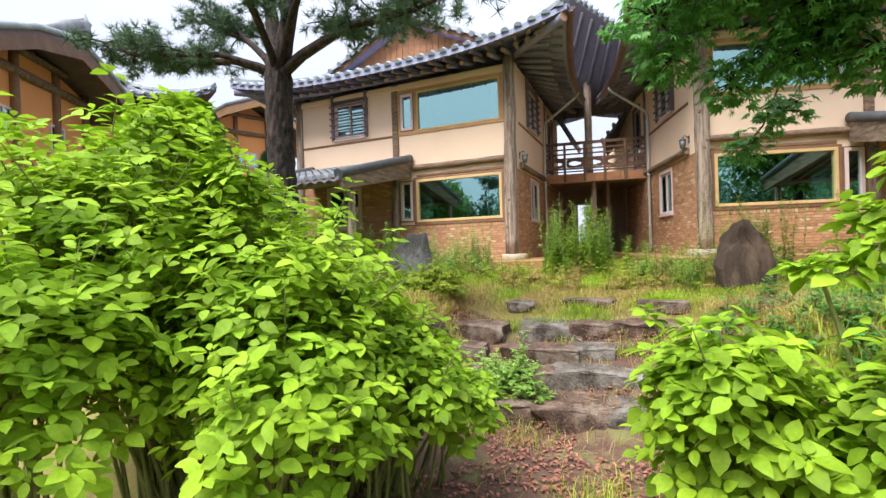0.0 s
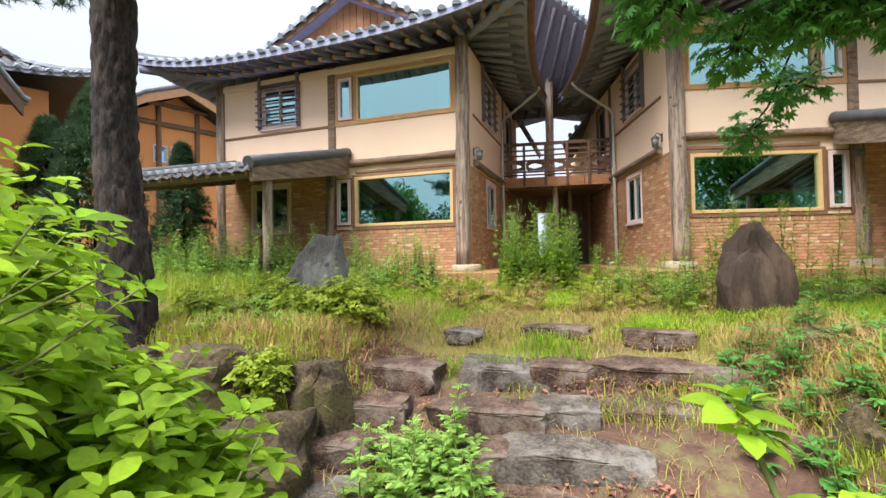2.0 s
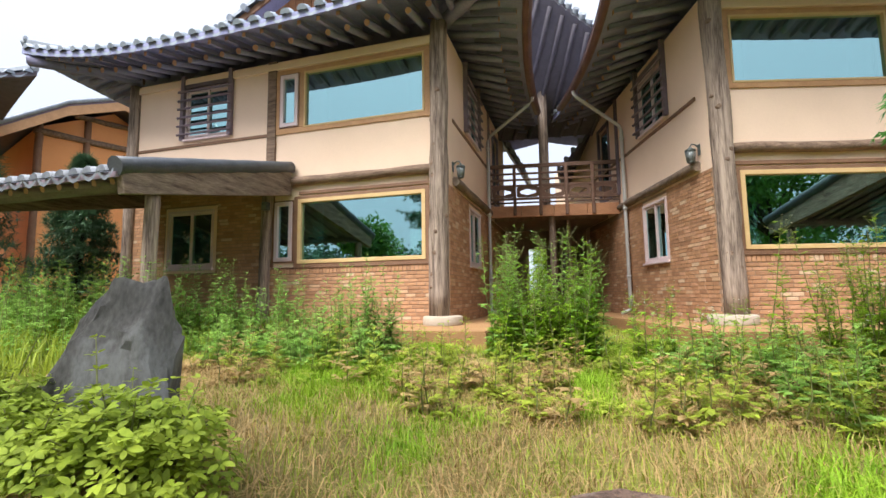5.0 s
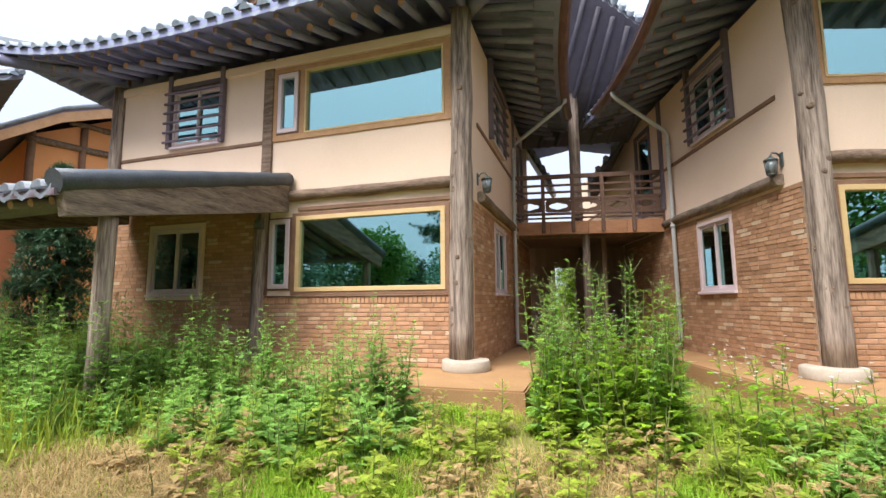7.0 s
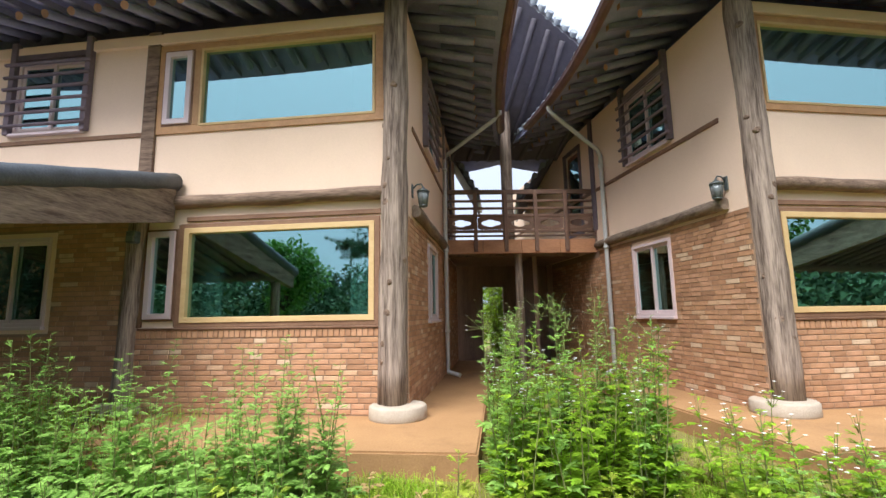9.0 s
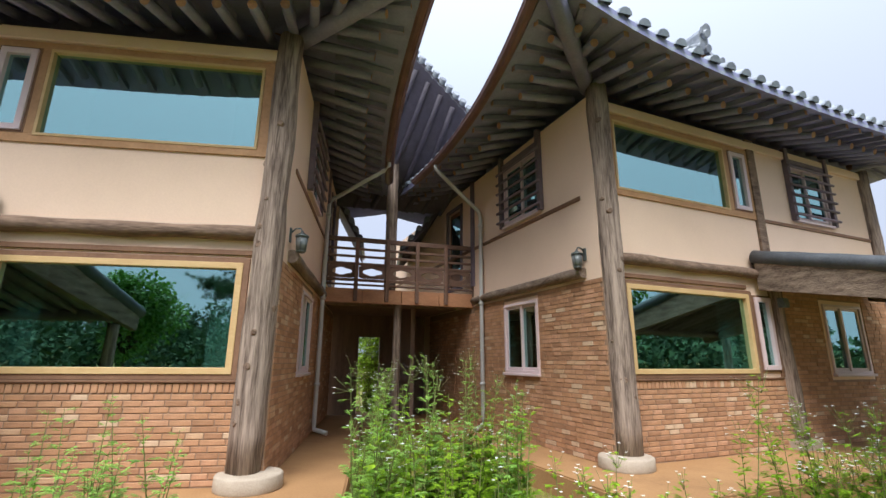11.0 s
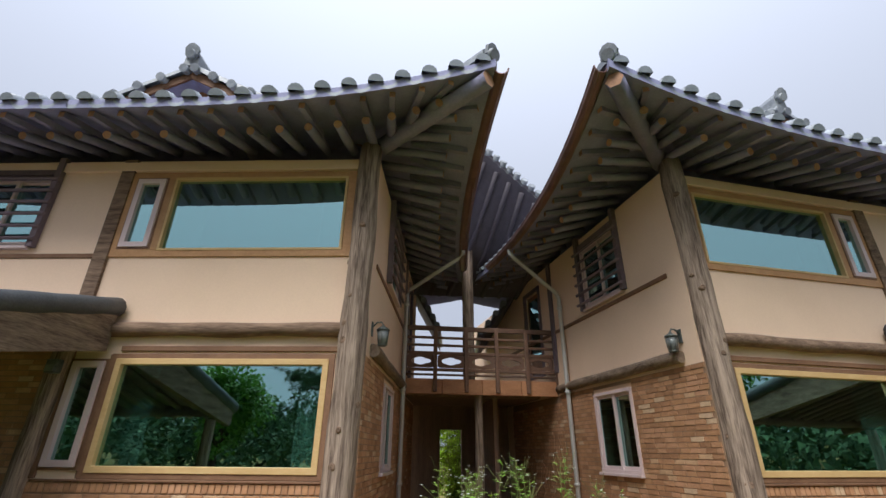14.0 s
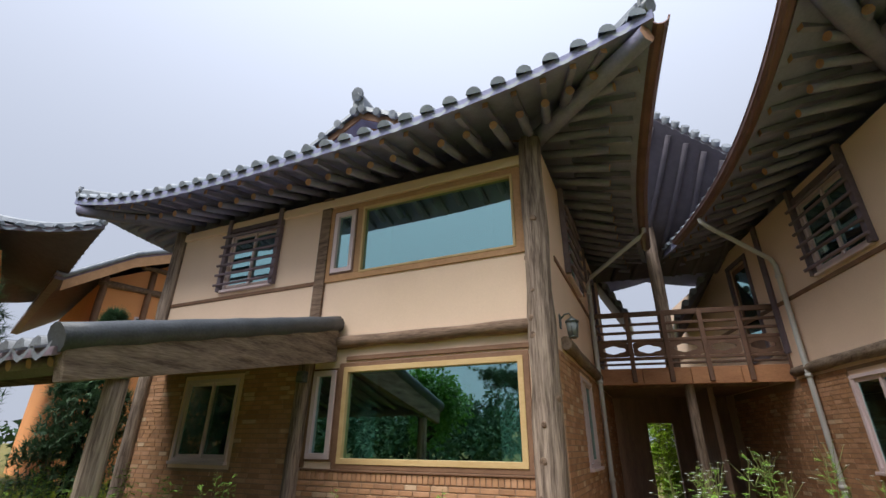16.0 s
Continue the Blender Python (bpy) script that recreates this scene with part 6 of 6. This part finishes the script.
def weed_clump(name, spots, label, hs, seed, flowers=False, material=None):
    """Tall feathery weeds: a stem each with whorls of cut leaves, and white heads on some."""
    r = random.Random(seed)
    base = thing(name, label, "weeds", "weeds by the porch")
    L, W, tw = Leaves(), Leaves(), bmesh.new()
    for (x, y) in spots:
        z = height(x, y) - 0.03
        h = lerp(hs[0], hs[1], r.random() ** 1.4)
        top = Vector((x + r.uniform(-0.15, 0.15) * h, y + r.uniform(-0.15, 0.15) * h, z + h))
        mid = Vector((x, y, z)).lerp(top, 0.5) + Vector((r.uniform(-0.04, 0.04), r.uniform(-0.04, 0.04), 0))
        p0 = Vector((x, y, z))
        tube(tw, [p0, mid, top], [0.006, 0.005, 0.002], 4, caps=False)
        n = int(9 + 24 * h)
        for i in range(n):
            t = (i + r.random()) / n
            p = p0.lerp(mid, t * 2) if t < 0.5 else mid.lerp(top, t * 2 - 1)
            a = i * 2.4 + r.uniform(-0.4, 0.4)
            d = Vector((math.cos(a), math.sin(a), r.uniform(-0.1, 0.8)))
            ln = lerp(0.19, 0.06, t ** 0.7) * r.uniform(0.5, 1.3)
            L.leaf(p, d, Vector((0, 0, 1)), ln, ln * 0.14, 0.2, 0.3)
            for k in (0.3, 0.5, 0.7):
                for s in (-1, 1):
                    side = d.cross(Vector((0, 0, 1))).normalized() * s
                    L.leaf(p + d.normalized() * ln * k, d.normalized() * 0.8 + side * 0.7, Vector((0, 0, 1)), ln * 0.5, ln * 0.12, 0.2, 0.2)
        if flowers:
            for k in range(r.randrange(4, 9)):
                q = top + Vector((r.uniform(-0.12, 0.12), r.uniform(-0.12, 0.12), r.uniform(-0.16, 0.06)))
                tube(tw, [top - Vector((0, 0, 0.15)), q], [0.002, 0.0015], 3, caps=False)
                for j in range(9):
                    t = j * 0.7
                    W.leaf(q, Vector((math.cos(t), math.sin(t), 0.25)), Vector((0, 0, 1)), 0.017, 0.0045, 0, 0)
    L.done("leaves", material or WEED, base, "", "stuff")
    part("stalk", tw, TWIG, base, "", "stuff")
    if flowers:
        W.done("flower_head", WHITE, base, "small white daisy heads", "stuff")


rr = random.Random(77)
weed_clump("weed_thicket", [(rr.uniform(-1.42, -0.02), rr.gauss(10.7, 0.42)) for _ in range(58)], "tall flowering weeds growing out of the passage", (0.8, 1.65), 1, True)
weed_clump("weed_thicket", [(rr.uniform(-1.42, -0.15), rr.gauss(10.45, 0.4)) for _ in range(70)], "bright green weeds before the passage", (0.6, 1.4), 31, False, LEAF)
weed_clump("weed_thicket", [(rr.choice((-5.7, -5.1, -4.6, -4.0, -3.55, -3.1, -2.75)) + rr.gauss(0, 0.13), rr.gauss(9.72, 0.18)) for _ in range(105)], "clumps of feathery mugwort along the porch edge", (0.55, 1.05), 2)
weed_clump("weed_thicket", [(rr.uniform(-5.8, -2.3), rr.gauss(9.1, 0.35)) for _ in range(110)], "low mugwort before the porch", (0.25, 0.6), 54)
weed_clump("weed_thicket", [(rr.choice((-3.3, -2.85, -4.3, -5.4)) + rr.gauss(0, 0.10), rr.gauss(10.0, 0.12)) for _ in range(16)], "single tall mugwort stalks by the porch", (1.0, 1.4), 52)
weed_clump("weed_thicket", [(rr.uniform(-9.0, -5.3), rr.gauss(9.3, 0.7)) for _ in range(190)], "feathery mugwort around the canopy post", (0.6, 1.35), 3)
weed_clump("weed_thicket", [(rr.uniform(0.2, 4.6), rr.gauss(10.1, 0.35)) for _ in range(34)], "thin yellowing weeds before the porch", (0.5, 1.5), 4, True, LEAF)
weed_clump("weed_thicket", [(rr.gauss(2.5, 0.28), rr.gauss(9.75, 0.25)) for _ in range(44)], "yellow-green fleabane in flower by the porch corner", (0.8, 1.45), 53, True, LEAF)
weed_clump("weed_thicket", [(rr.uniform(0.4, 2.0), rr.gauss(9.5, 0.5)) for _ in range(40)], "low broad weeds before the porch", (0.25, 0.6), 14)
weed_clump("weed_thicket", [(rr.uniform(1.2, 3.4), rr.uniform(4.4, 6.3)) for _ in range(80)], "broad dark weeds over the boulders", (0.15, 0.38), 15, False, MAPLE)
weed_clump("weed_thicket", [(rr.uniform(-5.5, -2.2), rr.gauss(5.6, 0.5)) for _ in range(40)], "soft weeds on the bank under the pine", (0.15, 0.4), 16)
weed_clump("weed_thicket", [(rr.uniform(1.2, 4.0), rr.gauss(8.5, 0.4)) for _ in range(55)], "green weeds behind the standing stone", (0.3, 0.7), 5)
weed_clump("weed_thicket", [(rr.uniform(-4.2, 2.4), rr.uniform(7.6, 10.2)) for _ in range(170)], "low green weeds in the lawn", (0.12, 0.55), 6, False, GRASS)
weed_clump("weed_thicket", [(rr.uniform(-4.5, 2.2), rr.uniform(7.6, 9.8)) for _ in range(60)], "withered brown weeds in the lawn", (0.15, 0.5), 41, False, STRAW)
weed_clump("weed_thicket", [(rr.gauss(-0.45, 0.09), rr.gauss(1.25, 0.12)) for _ in range(11)], "pale spiry weeds beside the path", (0.45, 0.85), 7, False, LEAF)
weed_clump("weed_thicket", [(rr.gauss(-0.75, 0.22), rr.gauss(4.45, 0.2)) for _ in range(24)], "soft weeds growing over the steps", (0.25, 0.6), 8)
weed_clump("weed_thicket", [(rr.uniform(-14, -6), rr.uniform(5.5, 9.0)) for _ in range(110)], "rank weeds on the bank", (0.4, 1.0), 9)
weed_clump("weed_thicket", [(rr.gauss(-1.25, 0.22), rr.gauss(20.1, 0.2)) for _ in range(40)], "bright creeper beyond the passage gap", (1.2, 3.0), 10, False, LEAF)


def litter():
    L = Leaves()
    r = random.Random(31)
    for _ in range(9500):
        x, y = r.uniform(-1.9, 1.6), r.uniform(1.5, 6.0)
        if noise.noise(Vector((x * 1.3, y * 1.3, 9))) < -0.05:
            continue
        p = Vector((x, y, height(x, y) + r.uniform(0.005, 0.03)))
        L.leaf(p, Vector((r.uniform(-1, 1), r.uniform(-1, 1), r.uniform(-0.1, 0.2))), (Vector((0, 0, 1)) + rvec(r) * 0.4).normalized(), r.uniform(0.03, 0.06), 0.013, 0.3, 0.2)
    tagged(L.done("leaf_litter", LITTER), "red-brown fallen leaves on the soil", "leaves", "", "stuff")


litter()


def bench():
    b = thing("low_bench", "low dark wooden bench under the canopy", "bench")
    F = lambda a, c, z: Vector((-7.6 + a, 9.7 + c, height(-7.6, 9.7) + z))
    strip("seat", F, 0, 1.3, 0.34, 0.40, 0, 0.45, b, DARKWOOD)
    for a in (0.08, 1.14):
        for c in (0.03, 0.36):
            strip("leg", F, a, a + 0.08, -0.05, 0.34, c, c + 0.07, b, DARKWOOD)


bench()


def sheet():
    bm = bmesh.new()
    g = [[bm.verts.new((-7.6 + 1.35 * i / 16, 11.2 + 0.6 * j / 8, Z0 + 0.012 + 0.05 * max(0, noise.noise(Vector((i * 0.4, j * 0.5, 1)))) + 0.03 * max(0, noise.noise(Vector((i * 0.9, j * 1.1, 5)))))) for i in range(17)] for j in range(9)]
    for j in range(8):
        for i in range(16):
            bm.faces.new((g[j][i], g[j][i + 1], g[j + 1][i + 1], g[j + 1][i])).smooth = True
    tagged(part("plastic_sheet", bm, SHEET), "crumpled black plastic sheet lying on the porch", "sheet")


sheet()


# ---- far woods ----
def woods():
    r = random.Random(8)
    L = Leaves()
    for _ in range(640):
        a = r.uniform(0, 2 * math.pi)
        d = r.uniform(26, 70)
        x, y = d * math.cos(a), 4 + d * math.sin(a)
        if y > 8 and abs(x) < 26:
            continue
        near = y < 4
        h = r.uniform(3.5, 7.5) * (1.0 if near else 0.45)
        for k in range(230 if near else 70):
            v = rvec(r)
            q = r.uniform(0.6, 1.0) * (1 + 0.3 * noise.noise(v * 2.5 + Vector((x, y, 0))))
            c = Vector((x, y, h * 0.60 + max(0.0, height(x, y)))) + Vector((v.x * h * 0.34, v.y * h * 0.34, v.z * h * 0.46)) * q
            t = rvec(r)
            w = t.cross(rvec(r)).normalized() * r.uniform(0.14, 0.28)
            L.tri(c - w, c + w, c + t * r.uniform(0.3, 0.55))
    tagged(L.done("far_woods", FARGREEN), "wooded hills around the garden", "woods", "", "stuff")


woods()


def broad_tree(x, y, h, spread, seed):
    """A round-headed tree out of direct view, there to be mirrored in the panes."""
    r = random.Random(seed)
    z = height(x, y)
    base = thing("broadleaf_tree", "dark green round-headed broadleaf tree out of view, mirrored in the panes", "tree")
    bm = bmesh.new()
    fork = Vector((x, y, z + h * 0.4))
    tube(bm, [(x, y, z - 0.2), (x + 0.1, y, z + h * 0.2), fork], [0.26, 0.2, 0.16], 10, 0.1)
    part("trunk", bm, BARK, base)
    L = Leaves()
    for _ in range(13):
        d = rvec(r)
        c = Vector((x + d.x * spread * 0.62, y + d.y * spread * 0.62, z + h * (0.66 + 0.20 * d.z)))
        bm = bmesh.new()
        tube(bm, [fork, fork.lerp(c, 0.5) + Vector((0, 0, 0.15)), c], [0.09, 0.06, 0.02], 7, 0.1)
        part("limb", bm, BARK, base)
        q = spread * r.uniform(0.28, 0.46)
        for _ in range(520):
            v = rvec(r)
            p = c + v * q * r.uniform(0.5, 1.05) * (1 + 0.35 * noise.noise(v * 3 + c))
            dd = (v + rvec(r)).normalized()
            L.leaf(p, dd, (Vector((0, 0, 1)) + rvec(r) * 0.6).normalized(), r.uniform(0.16, 0.28), r.uniform(0.05, 0.09), 0.2, 0.3)
    L.done("crown", LEAFDARK, base, "", "stuff")


broad_tree(-12.6, -4.9, 6.8, 2.4, 91)
# unseen tree added so that the right house's panes mirror something dark
broad_tree(11.5, 5.3, 7.0, 3.0, 92)

# ---- bricks of the front panels ----
for me, p, turn, wall_ob in late:
    ob = new("brick", me)
    ob.parent = wall_ob
    ob.matrix_basis = Matrix.Translation(p) @ Matrix.Rotation(radians(turn), 4, "Z")
